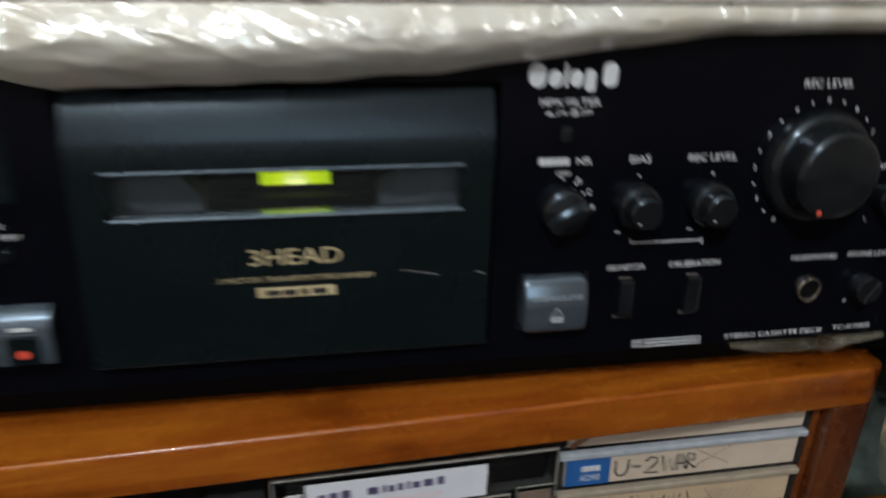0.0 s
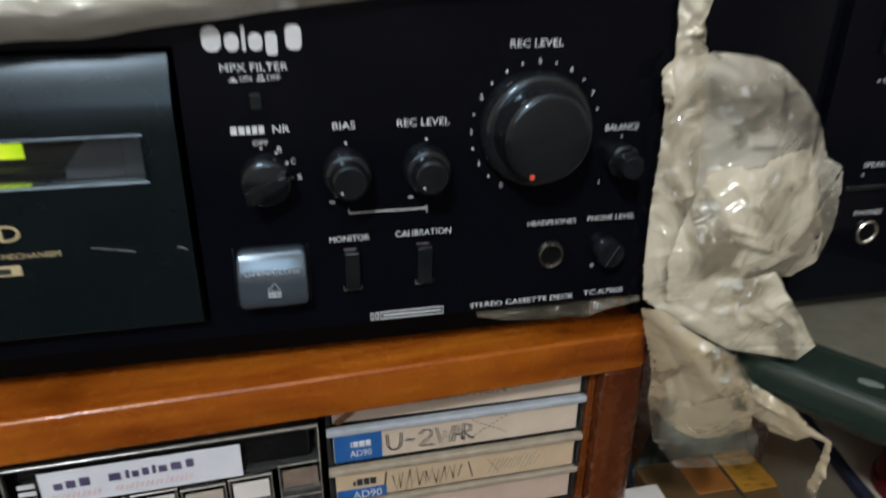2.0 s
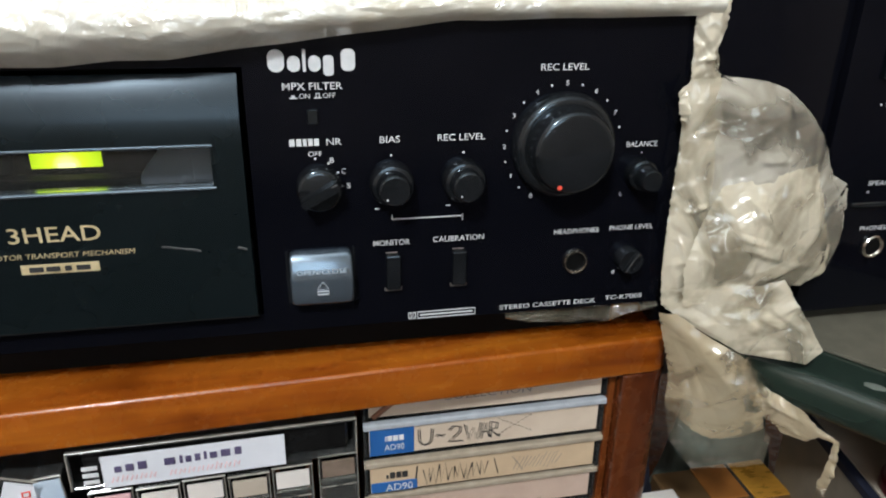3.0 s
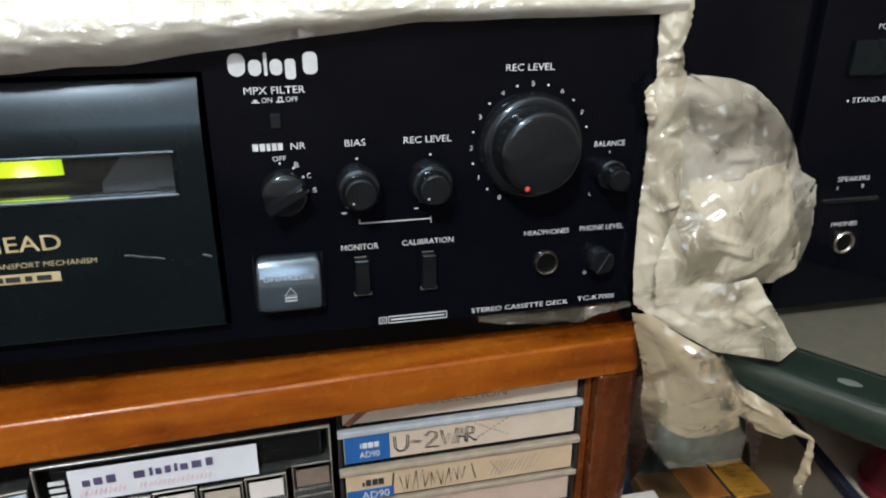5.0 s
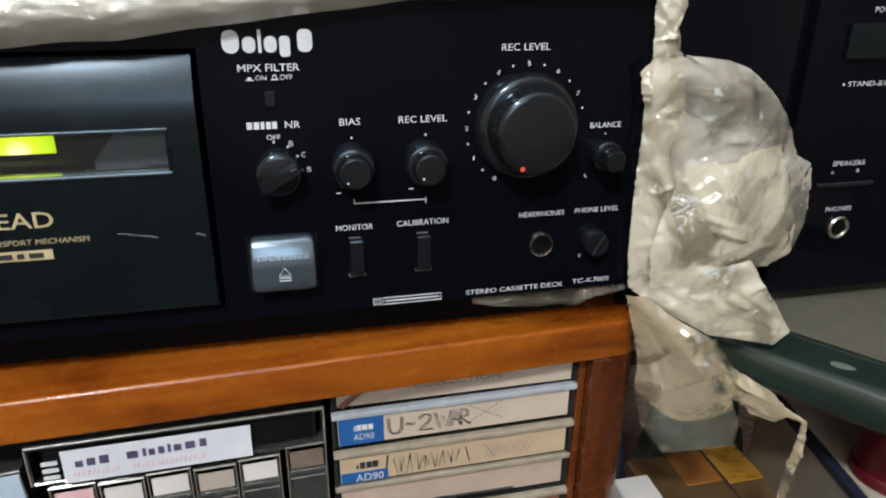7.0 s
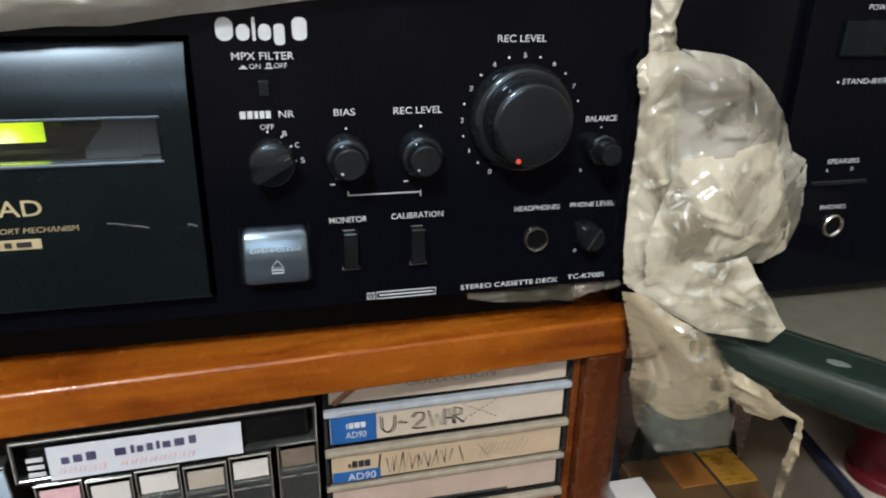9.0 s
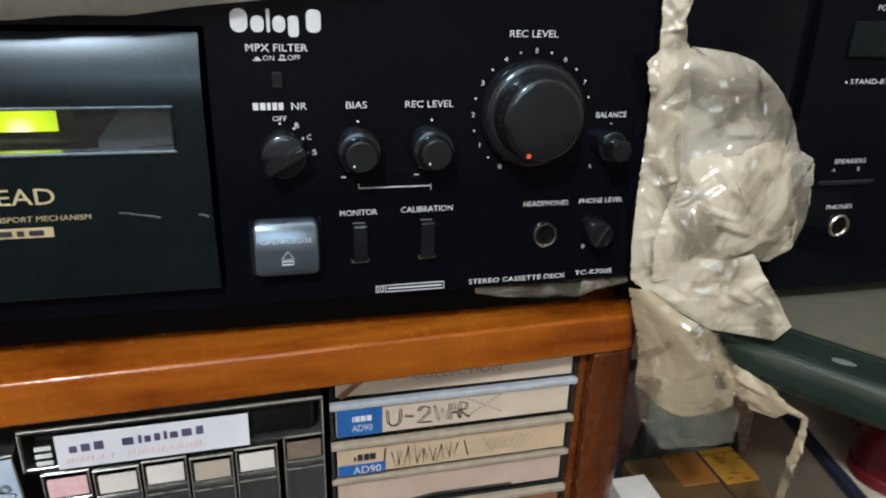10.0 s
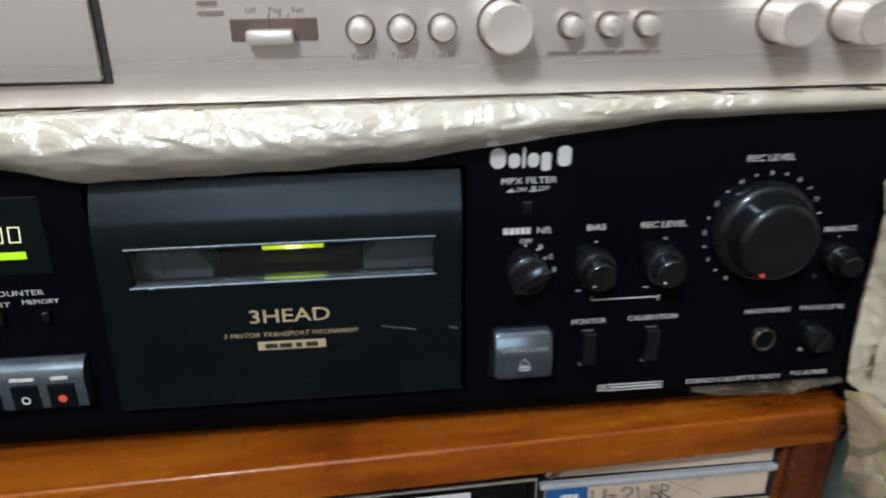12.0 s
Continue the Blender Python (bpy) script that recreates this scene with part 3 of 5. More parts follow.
    lettering("HEADPHONES", 0.1690, 0.1868, 0.6610, 0.0019, t, bold=0.003)
    lettering("PHONE LEVEL", 0.1912, 0.2090, 0.6612, 0.0019, t, bold=0.003)
    j = soft(part("headphone_jack", lathe(0.1782, 0.6495, [(0.0049, -0.001), (0.0049, 0.0012), (0.0045, 0.0018), (0.0039, 0.0017), (0.0036, 0.0010)], seg=32), STEEL, t, "nickel headphone jack"))
    part("socket", lathe(0.1782, 0.6495, [(0.0037, 0.0011), (0.0030, 0.0009), (0, 0.0008)]), DARK, j)
    k = soft(part("phone_knob", lathe(0.1994, 0.6495, [(0.0050, -0.001), (0.0050, 0.0050), (0.0046, 0.0057), (0, 0.0057)]), KNOB, t))
    bm = box(-0.0008, 0.0008, -0.0072, -0.005, -0.0045, 0.0045, 0.0004, 1)
    bmesh.ops.transform(bm, matrix=pose(0.1994, 0, 0.6495, 0, 30, 0), verts=bm.verts[:])
    part("grip", bm, KNOB, k)
    lettering("0", 0.1940, 0.1952, 0.6428, 0.0015, t)
    lettering("10", 0.2030, 0.2052, 0.6432, 0.0014, t)
    # monitor and calibration rockers
    lettering("MONITOR", 0.1010, 0.1142, 0.6608, 0.0021, t, bold=0.003)
    lettering("CALIBRATION", 0.1228, 0.1418, 0.6610, 0.0021, t, bold=0.003)
    for x in (0.1054, 0.1300):
        s = part("rocker_switch", box(x, x + 0.0052, -0.0024, 0.001, 0.6436, 0.6574, 0.0007, 2), KNOB, t)
        bars([(x - 0.0006, x + 0.0056, 0.6427, 0.6429), (x - 0.0006, x - 0.0003, 0.6427, 0.6440), (x + 0.0054, x + 0.0057, 0.6427, 0.6440), (x, x + 0.0042, 0.6578, 0.6580)], s, SILVER_DARK, name="edge_line")
    # open and close key
    bm = box(0.0712, 0.0930, -0.0062, 0.001, 0.6414, 0.6607)
    upright = [e for e in bm.edges if abs(e.verts[0].co.y - e.verts[1].co.y) > 0.003]
    bmesh.ops.bevel(bm, geom=upright, offset=0.0022, segments=5, profile=0.5, affect="EDGES")
    front = [e for e in bm.edges if all(v.co.y < -0.006 for v in e.verts)]
    bmesh.ops.bevel(bm, geom=front, offset=0.0010, segments=3, profile=0.5, affect="EDGES")
    for q in range(1, 16):
        bmesh.ops.bisect_plane(bm, geom=bm.verts[:] + bm.edges[:] + bm.faces[:], plane_co=(0, 0, 0.6414 + 0.0193 * q / 16), plane_no=(0, 0, 1))
    for v in bm.verts:
        if v.co.y < -0.003:
            v.co.y += 0.0036 * max(0.0, (v.co.z - 0.6505) / 0.0102) ** 2 + 0.0010 * max(0.0, (0.6460 - v.co.z) / 0.0046) ** 2
    e = soft(part("eject_key", bm, KEY, t, "blue-grey rounded open and close key"), 50)
    lettering("OPEN/CLOSE", 0.0735, 0.0908, 0.6540, 0.0017, e, KEYPRINT, -0.0064)
    bars([(0.0803, 0.0843, 0.6461, 0.6463), (0.0803, 0.0843, 0.6473, 0.6475), (0.0803, 0.0805, 0.6461, 0.6475), (0.0841, 0.0843, 0.6461, 0.6475)], e, PRINT, -0.0066, "eject_mark")
    stroke([(0.0802, 0.6482), (0.0844, 0.6482), (0.0823, 0.6510)], 0.0003, e, PRINT, -0.0066, "eject_mark", True)
    part("key_surround", joined(box(0.0700, 0.0708, -0.0008, 0.0005, 0.6405, 0.6610), box(0.0934, 0.0942, -0.0008, 0.0005, 0.6405, 0.6610), box(0.0708, 0.0934, -0.0008, 0.0005, 0.6402, 0.6410)), KNOB, t)
    # bottom line of print
    bars([(0.1170, 0.1395, 0.6300, 0.6302), (0.1170, 0.1395, 0.6326, 0.6328), (0.1170, 0.1172, 0.6300, 0.6328), (0.1393, 0.1395, 0.6300, 0.6328), (0.1180, 0.1385, 0.6312, 0.6316), (0.1135, 0.1138, 0.6302, 0.6326), (0.1145, 0.1147, 0.6302, 0.6326), (0.1135, 0.1147, 0.6325, 0.6327), (0.1135, 0.1147, 0.6301, 0.6303), (0.1152, 0.1154, 0.6302, 0.6326), (0.1161, 0.1164, 0.6302, 0.6326), (0.1152, 0.1164, 0.6325, 0.6327), (0.1152, 0.1164, 0.6301, 0.6303)], t, PRINT)
    lettering("STEREO CASSETTE DECK", 0.1492, 0.1886, 0.6308, 0.0019, t, bold=0.003)
    lettering("TC-K700S", 0.1925, 0.2082, 0.6314, 0.0019, t, bold=0.003)
    # print on the lid
    y = -0.0038
    lettering("3HEAD", -0.0155, 0.0122, 0.6708, 0.0052, t, GOLD, y, bold=0.006)
    lettering("3 MOTOR TRANSPORT MECHANISM", -0.0252, 0.0218, 0.6652, 0.0018, t, GOLD, y, shear=0.15)
    part("gold_strip", box(-0.0138, 0.0100, y, y + 0.0003, 0.6598, 0.6631), GOLD, t)
    bars([(-0.0112, -0.0070, 0.6606, 0.6623), (-0.0062, -0.0020, 0.6606, 0.6623), (-0.0005, 0.0015, 0.6606, 0.6623), (0.0030, 0.0072, 0.6606, 0.6623)], t, INK, y - 0.0001)
    for x, z, w, th in ((0.0302, 0.6668, 0.0060, 0.0007), (0.0335, 0.6660, 0.0075, 0.0005), (0.0375, 0.6655, 0.0050, 0.0009), (0.0545, 0.6650, 0.0030, 0.0010)):
        stroke([(x, z), (x + w * 0.5, z - 0.0003), (x + w, z - 0.0010)], th, t, SCUFF, y, "scuff")


def emblem(t, shapes):
    """A row of pale plain blocks, a little rounded."""
    for a, b, c, d, r in shapes:
        bm = box(a, b, -0.0006, 0.0, c, d)
        bmesh.ops.bevel(bm, geom=[e for e in bm.edges if abs(e.verts[0].co.y - e.verts[1].co.y) > 0.0003], offset=r, segments=6, profile=0.5, affect="EDGES")
        part("emblem_shape", bm, PRINT, t)


DECK = cassette_deck()


def loaded_cassette():
    """The cassette that sits behind the lid's window; its dark middle leaves the lamp in view."""
    t = thing("loaded_cassette", "grey cassette loaded behind the deck's lid window", "cassette", pose(0, 0, 0))
    for s in (-1, 1):
        c = -0.0018
        bm = bmesh.new()
        pts = [(c + s * 0.0515, 0.6400), (c + s * 0.0515, 0.7090), (c + s * 0.0335, 0.7090), (c + s * 0.0335, 0.6970), (c + s * 0.0265, 0.6885), (c + s * 0.0265, 0.6400)]
        a = [bm.verts.new((x, 0.0075, z)) for x, z in pts]
        b = [bm.verts.new((x, 0.0195, z)) for x, z in pts]
        bm.faces.new(a)
        bm.faces.new(b[::-1])
        for i in range(len(pts)):
            bm.faces.new((a[i], b[i], b[(i + 1) % len(pts)], a[(i + 1) % len(pts)]))
        bmesh.ops.recalc_face_normals(bm, faces=bm.faces[:])
        part("shell_half", bm, GREY_SHELL, t)
        part("end_label", box(c + s * 0.0468 - 0.0036, c + s * 0.0468 + 0.0036, 0.0068, 0.0076, 0.6860, 0.7005, 0.0003, 1), GREY_SHELL, t)
    part("bridge", box(-0.0275, 0.0240, 0.0110, 0.0185, 0.6400, 0.6868, 0.0005, 1), DARK, t, "dark middle of the cassette")
    return t


loaded_cassette()


# ---- silver cassette deck on top ----
def silver_deck():
    t = thing("silver_cassette_deck", "silver cassette deck with round buttons on the bagged black deck", "cassette deck", pose(0, 0, 0))
    Y, Z0, Z1 = 0.0015, 0.7470, 0.8650
    part("body", box(-0.213, 0.213, 0.008, 0.290, Z0 + 0.002, Z1 - 0.002, 0.001, 1), SILVER_DARK, t)
    soft(part("front_panel", box(-0.219, 0.219, Y, 0.0078, Z0, Z1, 0.0012, 2), SILVER, t))
    d = part("door_gap", box(-0.1900, -0.0478, Y - 0.0006, Y + 0.0010, 0.7540, 0.8505), INK, t)
    soft(part("cassette_door", box(-0.1885, -0.0502, Y - 0.0030, Y + 0.0015, 0.7553, 0.8490, 0.0006, 2), SILVER, d, "plain aluminium cassette door"))
    s = part("slide_slot", box(-0.0110, 0.0150, Y - 0.0005, Y + 0.001, 0.7656, 0.7722, 0.0003, 1), SLOT, t)
    soft(part("slider", box(-0.0062, 0.0080, Y - 0.0050, Y, 0.7648, 0.7692, 0.0012, 2), SILVER, s))
    lettering("Play", 0.0010, 0.0048, 0.7738, 0.0017, t, SILVER_DARK, Y - 0.0003)
    lettering("Rec", 0.0078, 0.0112, 0.7738, 0.0017, t, SILVER_DARK, Y - 0.0003)
    lettering("Off", -0.0060, -0.0028, 0.7738, 0.0017, t, SILVER_DARK, Y - 0.0003)
    bars([(0.0006, 0.0009, 0.7690, 0.7734), (0.0040, 0.0042, 0.7724, 0.7734), (0.0064, 0.0066, 0.7724, 0.7734)], t, INK, Y - 0.0003)
    lettering("Tape Selector", 0.0322, 0.0492, 0.7795, 0.0020, t, SILVER_DARK, Y - 0.0003)
    lettering("MPX Filter", 0.1130, 0.1250, 0.7795, 0.0020, t, SILVER_DARK, Y - 0.0003)
    bars([(0.0245, 0.0305, 0.7803, 0.7806), (0.0510, 0.0570, 0.7803, 0.7806), (0.0950, 0.1065, 0.7796, 0.7812), (-0.0200, -0.0140, 0.7764, 0.7776), (-0.0200, -0.0125, 0.7736, 0.7748), (-0.0110, -0.0030, 0.7790, 0.7802), (-0.0010, 0.0060, 0.7790, 0.7802)], t, SILVER_DARK, Y - 0.0003)
    for i, (x, w) in enumerate(((0.0280, "Type I"), (0.0407, "Type II"), (0.0533, "Type IV"), (0.0940, ""), (0.1065, ""), (0.1187, ""))):
        r = 0.0046 if w else 0.0042
        b = part("button_ring", lathe(x, 0.7684, [(r, -0.001), (r, 0.0006), (r - 0.0007, 0.0007), (r - 0.0008, -0.0005)], Y), SLOT, t)
        soft(part("button", lathe(x, 0.7684, [(r - 0.0010, -0.001), (r - 0.0010, 0.0046), (r - 0.0018, 0.0056), (0, 0.0060)], Y), SILVER, b))
        if w:
            lettering(w, x - 0.0035, x + 0.0040, 0.7594, 0.0018, t, SILVER_DARK, Y - 0.0003)
        else:
            bars([(x - 0.0068, x + 0.0028, 0.7596, 0.7606), (x + 0.0040, x + 0.0058, 0.7597, 0.7602)], t, SILVER_DARK, Y - 0.0003)
    for x, r, dd in ((0.0725, 0.0076, 0.0125), (0.1632, 0.0070, 0.0150), (0.1880, 0.0072, 0.0150)):
        k = soft(part("knob", lathe(x, 0.7690, [(r, -0.001), (r, dd - 0.001), (r - 0.0007, dd), (r * 0.80, dd), (0, dd - 0.0006)], Y, 48), SILVER, t))
        part("knob_gap", lathe(x, 0.7690, [(r + 0.0008, -0.0005), (r + 0.0008, 0.0003), (r, 0.0003)], Y, 48), SLOT, k)
    for x in (-0.17, 0.17):
        for y in (0.06, 0.25):
            part("foot", box(x - 0.012, x + 0.012, y - 0.012, y + 0.012, 0.7385, Z0 + 0.0022), DARK, t)
    return t


silver_deck()


# ---- plastic bag over the black deck ----
def crease(x, z, fold):
    """Folds of stiff film: wide soft swells crossed by narrow sharp ridges that come and go."""
    total = 0.0045 * noise.noise(Vector((x * 26, z * 26, 0.7))) + 0.001 * noise.noise(Vector((x * 90, z * 90, 5.7)))
    for k, (ang, wave, weight) in enumerate(((18, 0.034, 1.0), (74, 0.027, 0.9), (-38, 0.021, 0.8), (52, 0.015, 0.6), (-68, 0.011, 0.5), (5, 0.008, 0.3))):
        c, s_ = math.cos(radians(ang)), math.sin(radians(ang))
        p = Vector((x * 24, z * 24, k * 3.1))
        ph = (x * c + z * s_) / wave + 0.9 * noise.noise(p)
        d = abs((ph % 1.0) - 0.5) * wave
        ridge = max(0.0, 1 - d / 0.0022)
        tri = abs((ph % 1.0) - 0.5) * 2
        on = max(0.0, min(1.0, 2.2 * noise.noise(p * 1.1 + Vector((9, k, 0))) + 0.25))
        total += weight * on * (0.0020 * ridge + 0.09 * wave * tri)
    return fold * total


def film_sheet(name, rows, cols, place, parent, material, label=""):
    """A film as a grid: place(u, v) gives the point for u across and v down, each from 0 to 1."""
    bm = bmesh.new()
    g = [[bm.verts.new(place(i / cols, j / rows)) for i in range(cols + 1)] for j in range(rows + 1)]
    for j in range(rows):
        for i in range(cols):
            bm.faces.new((g[j][i], g[j + 1][i], g[j + 1][i + 1], g[j][i + 1]))
    bm.normal_update()
    if sum(f.normal.y for f in bm.faces) > 0:
        bmesh.ops.reverse_faces(bm, faces=bm.faces[:])
    return soft(part(name, bm, material, parent, label, True), 50)


def drape_place(u, v):
    """Film squeezed between the two decks that bulges out and hangs over the front panel's top edge."""
    x = -0.262 + 0.484 * u
    low = float(np.interp(x, [-0.26, -0.085, -0.060, 0.0, 0.040, 0.075, 0.130, 0.226], [0.733, 0.7305, 0.7250, 0.7265, 0.7285, 0.7330, 0.7390, 0.7405]))
    low += 0.0006 * noise.noise(Vector((x * 60, 0.3, 9.1)))
    top = 0.7470
    full = min(1.0, (top - low) / 0.020)
    if v < 0.25:
        k = v / 0.25
        y, z = 0.022 - 0.026 * k, top - 0.0016 + 0.0010 * k
    else:
        k = (v - 0.25) / 0.75
        z = top - 0.0006 + (low - top) * k
        y = -0.004 - 0.0085 * full * math.sin(math.pi * (0.12 + 0.80 * k)) + 0.0015 * k
    w = math.sin(math.pi * min(1, v * 1.05))
    y -= (crease(x * 0.6, z * 1.3, 0.40 * full) + 0.0011 * full * abs(noise.noise(Vector((x * 90, z * 260, 4.4))))) * w
    return (x, min(y, -0.0012) if v > 0.25 else y, z)


def along(points, k):
    """The point at share k of a line through a few points, by its length."""
    p = np.array(points)
    d = np.concatenate([[0], np.cumsum(np.linalg.norm(np.diff(p, axis=0), axis=1))])
    return np.array([np.interp(k * d[-1], d, p[:, c]) for c in range(3)])


def film_folds(seed, count, x, z, long=(0.010, 0.035), wide=(0.0020, 0.006), high=(0.0008, 0.0026)):
    """Straight creases of stiff film scattered over a stretch: middle, direction, half length, two half widths, height."""
    rnd = random.Random(seed)
    out = []
    for _ in range(count):
        a = rnd.choice((0.35, 1.15, -0.5, 1.75, -1.1)) + rnd.uniform(-0.3, 0.3)
        out.append((rnd.uniform(*x), rnd.uniform(*z), math.cos(a), math.sin(a), rnd.uniform(*long), rnd.uniform(*wide), rnd.uniform(0.0012, 0.004), rnd.choice((1, 1, -1)) * rnd.uniform(*high)))
    return out


def fold_line(x0, z0, x1, z1, width, height):
    """One long crease between two points."""
    h = math.hypot(x1 - x0, z1 - z0) / 2
    return ((x0 + x1) / 2, (z0 + z1) / 2, (x1 - x0) / (2 * h), (z1 - z0) / (2 * h), h, width, width * 0.45, height)


def lift(folds, x, z):
    """How far the folds push the film out at a place."""
    total = 0.0012 * noise.noise(Vector((x * 45, z * 45, 3.3)))
    for cx, cz, dx, dz, half, wa, wb, h in folds:
        s_ = ((x - cx) * dx + (z - cz) * dz) / half
        if -1 < s_ < 1:
            d = (z - cz) * dx - (x - cx) * dz
            k = 1 - (d / wa if d > 0 else -d / wb)
            if k > 0:
                total += h * k * (1 - s_ * s_)
    return total


def loft(name, rows, cols, left, right, folds, parent, material, label="", sag=0.0, belly=0.0, fray=0.0):
    """Film stretched between a left and a right edge, with creases, a bulge to the front, a sagging hem and frayed edges."""
    def place(u, v):
        a, b = along(left, v), along(right, v)
        p = a + (b - a) * u
        edge = abs(2 * u - 1) ** 6
        px_ = p[0] + fray * edge * noise.noise(Vector((p[2] * 900, u * 9, 1.5)))
        pz = p[2] - sag * v ** 3 * math.sin(math.pi * u) + fray * noise.noise(Vector((p[0] * 420, v * 5, 8.5))) * (v ** 12 + (1 - v) ** 12)
        w = 0.25 + 0.75 * math.sin(math.pi * (0.06 + 0.88 * u))
        return (px_, p[1] - belly * math.sin(math.pi * u) * math.sin(math.pi * (0.1 + 0.8 * v)) - 0.55 * w * lift(folds, p[0], p[2]), pz)
    return film_sheet(name, rows, cols, place, parent, material, label)


def hanging_film(t):
    """The loose film beside the deck: neck, doubled seam, puffed flap with a second layer, folded point, thin skirt and torn tail."""
    y = -0.0020
    loft("neck", 60, 26, [(0.2131, y, 0.7455), (0.2141, y, 0.7292), (0.2150, y, 0.7170)], [(0.2262, y, 0.7455), (0.2258, y, 0.7356), (0.2238, y, 0.7290), (0.2262, y, 0.7180)],
         film_folds(4, 16, (0.213, 0.226), (0.718, 0.745), (0.004, 0.012), (0.001, 0.003)), t, FILM_THIN, belly=0.004, fray=0.0006)
    flap_left = [(0.2237, y, 0.7181), (0.2149, y, 0.7096), (0.2151, y, 0.6910), (0.2155, y, 0.6690), (0.2161, y, 0.6480), (0.2179, y, 0.6331)]
    flap_right = [(0.2268, -0.003, 0.7194), (0.2447, -0.003, 0.7171), (0.2546, -0.003, 0.7136), (0.2645, -0.003, 0.7060), (0.2724, -0.003, 0.6972), (0.2774, -0.003, 0.6882), (0.2812, -0.003, 0.6801),
                  (0.2888, -0.003, 0.6762), (0.2908, -0.003, 0.6654), (0.2916, -0.003, 0.6520), (0.2899, -0.003, 0.6441), (0.2858, -0.003, 0.6360), (0.2728, -0.003, 0.6344)]
    lines = [fold_line(0.231, 0.7045, 0.266, 0.7065, 0.006, 0.0026), fold_line(0.240, 0.6990, 0.262, 0.7070, 0.005, 0.0024), fold_line(0.246, 0.7010, 0.258, 0.6885, 0.004, -0.0026), fold_line(0.243, 0.6885, 0.258, 0.6880, 0.004, 0.0024),
             fold_line(0.232, 0.6880, 0.246, 0.7010, 0.007, 0.0018), fold_line(0.262, 0.6900, 0.278, 0.6985, 0.005, 0.0016), fold_line(0.274, 0.6820, 0.278, 0.6520, 0.004, 0.0030), fold_line(0.232, 0.6640, 0.236, 0.6420, 0.004, 0.0026),
             fold_line(0.250, 0.7140, 0.253, 0.7080, 0.003, 0.0020), fold_line(0.240, 0.6560, 0.262, 0.6480, 0.005, 0.0022), fold_line(0.252, 0.6400, 0.268, 0.6470, 0.005, 0.0026), fold_line(0.262, 0.6480, 0.290, 0.6420, 0.006, 0.0020)]
    loft("flap", 130, 96, flap_left, flap_right, lines + film_folds(11, 26, (0.225, 0.288), (0.637, 0.680), (0.004, 0.012), (0.0015, 0.005)), t, FILM_CLEAR, belly=0.007, fray=0.0008)
    loft("inner_layer", 90, 80, [(0.2303, -0.009, 0.6800), (0.2228, -0.009, 0.6606), (0.2198, -0.009, 0.6464), (0.2218, -0.009, 0.6300)], [(0.2700, -0.007, 0.6860), (0.2770, -0.007, 0.6684), (0.2850, -0.006, 0.6507), (0.2850, -0.006, 0.6390), (0.2740, -0.007, 0.6350)],
         [fold_line(0.272, 0.6820, 0.276, 0.6540, 0.004, 0.0040), fold_line(0.232, 0.6640, 0.236, 0.6420, 0.004, 0.0040), fold_line(0.240, 0.6560, 0.262, 0.6480, 0.005, 0.0036), fold_line(0.252, 0.6400, 0.268, 0.6470, 0.005, 0.0040), fold_line(0.258, 0.6480, 0.284, 0.6430, 0.006, 0.0036), fold_line(0.238, 0.6780, 0.252, 0.6640, 0.006, 0.0030)]
         + film_folds(21, 16, (0.225, 0.282), (0.637, 0.665), (0.003, 0.010), (0.0015, 0.004)), t, FILM_THIN, belly=0.006, fray=0.0008)
    yb = 0.0045
    loft("rear_layer", 60, 40, [(0.2260, yb, 0.7160), (0.2180, yb, 0.6900), (0.2180, yb, 0.6500), (0.2220, yb, 0.6340)], [(0.2440, yb, 0.7140), (0.2640, yb, 0.7020), (0.2790, yb, 0.6780), (0.2850, yb, 0.6500), (0.2720, yb, 0.6360)],
         film_folds(31, 10, (0.225, 0.285), (0.640, 0.710)), t, FILM_VEIL, fray=0.0006)
    ys = -0.0050
    seam_left = [(0.2133, ys, 0.7185), (0.2091, ys, 0.7143), (0.2106, ys, 0.7093), (0.2123, ys, 0.7022), (0.2122, ys, 0.6834), (0.2124, ys, 0.6589), (0.2129, ys, 0.6423), (0.2146, ys, 0.6298), (0.2192, ys, 0.6263)]
    seam_right = [(0.2252, ys, 0.7189), (0.2283, ys, 0.7016), (0.2309, ys, 0.6845), (0.2304, ys, 0.6690), (0.2307, ys, 0.6504), (0.2308, ys, 0.6357), (0.2217, ys, 0.6261)]
    loft("seam_strip", 150, 26, seam_left, seam_right, [fold_line(0.2135, 0.690, 0.2225, 0.668, 0.004, 0.0016), fold_line(0.2135, 0.668, 0.2225, 0.646, 0.004, 0.0018), fold_line(0.2150, 0.650, 0.2225, 0.630, 0.004, 0.0018)] + film_folds(41, 16, (0.212, 0.231), (0.628, 0.715), (0.004, 0.012), (0.0015, 0.004)),
         t, FILM_THIN, belly=0.0025, fray=0.0006)
    loft("rolled_edge", 40, 10, [(0.2092, ys - 0.003, 0.7150), (0.2080, ys - 0.003, 0.7110), (0.2098, ys - 0.003, 0.7050)], [(0.2118, ys - 0.003, 0.7155), (0.2124, ys - 0.003, 0.7100), (0.2128, ys - 0.003, 0.7045)],
         film_folds(43, 12, (0.208, 0.213), (0.704, 0.716), (0.002, 0.005), (0.0008, 0.002)), t, FILM_THIN, belly=0.002, fray=0.0008)
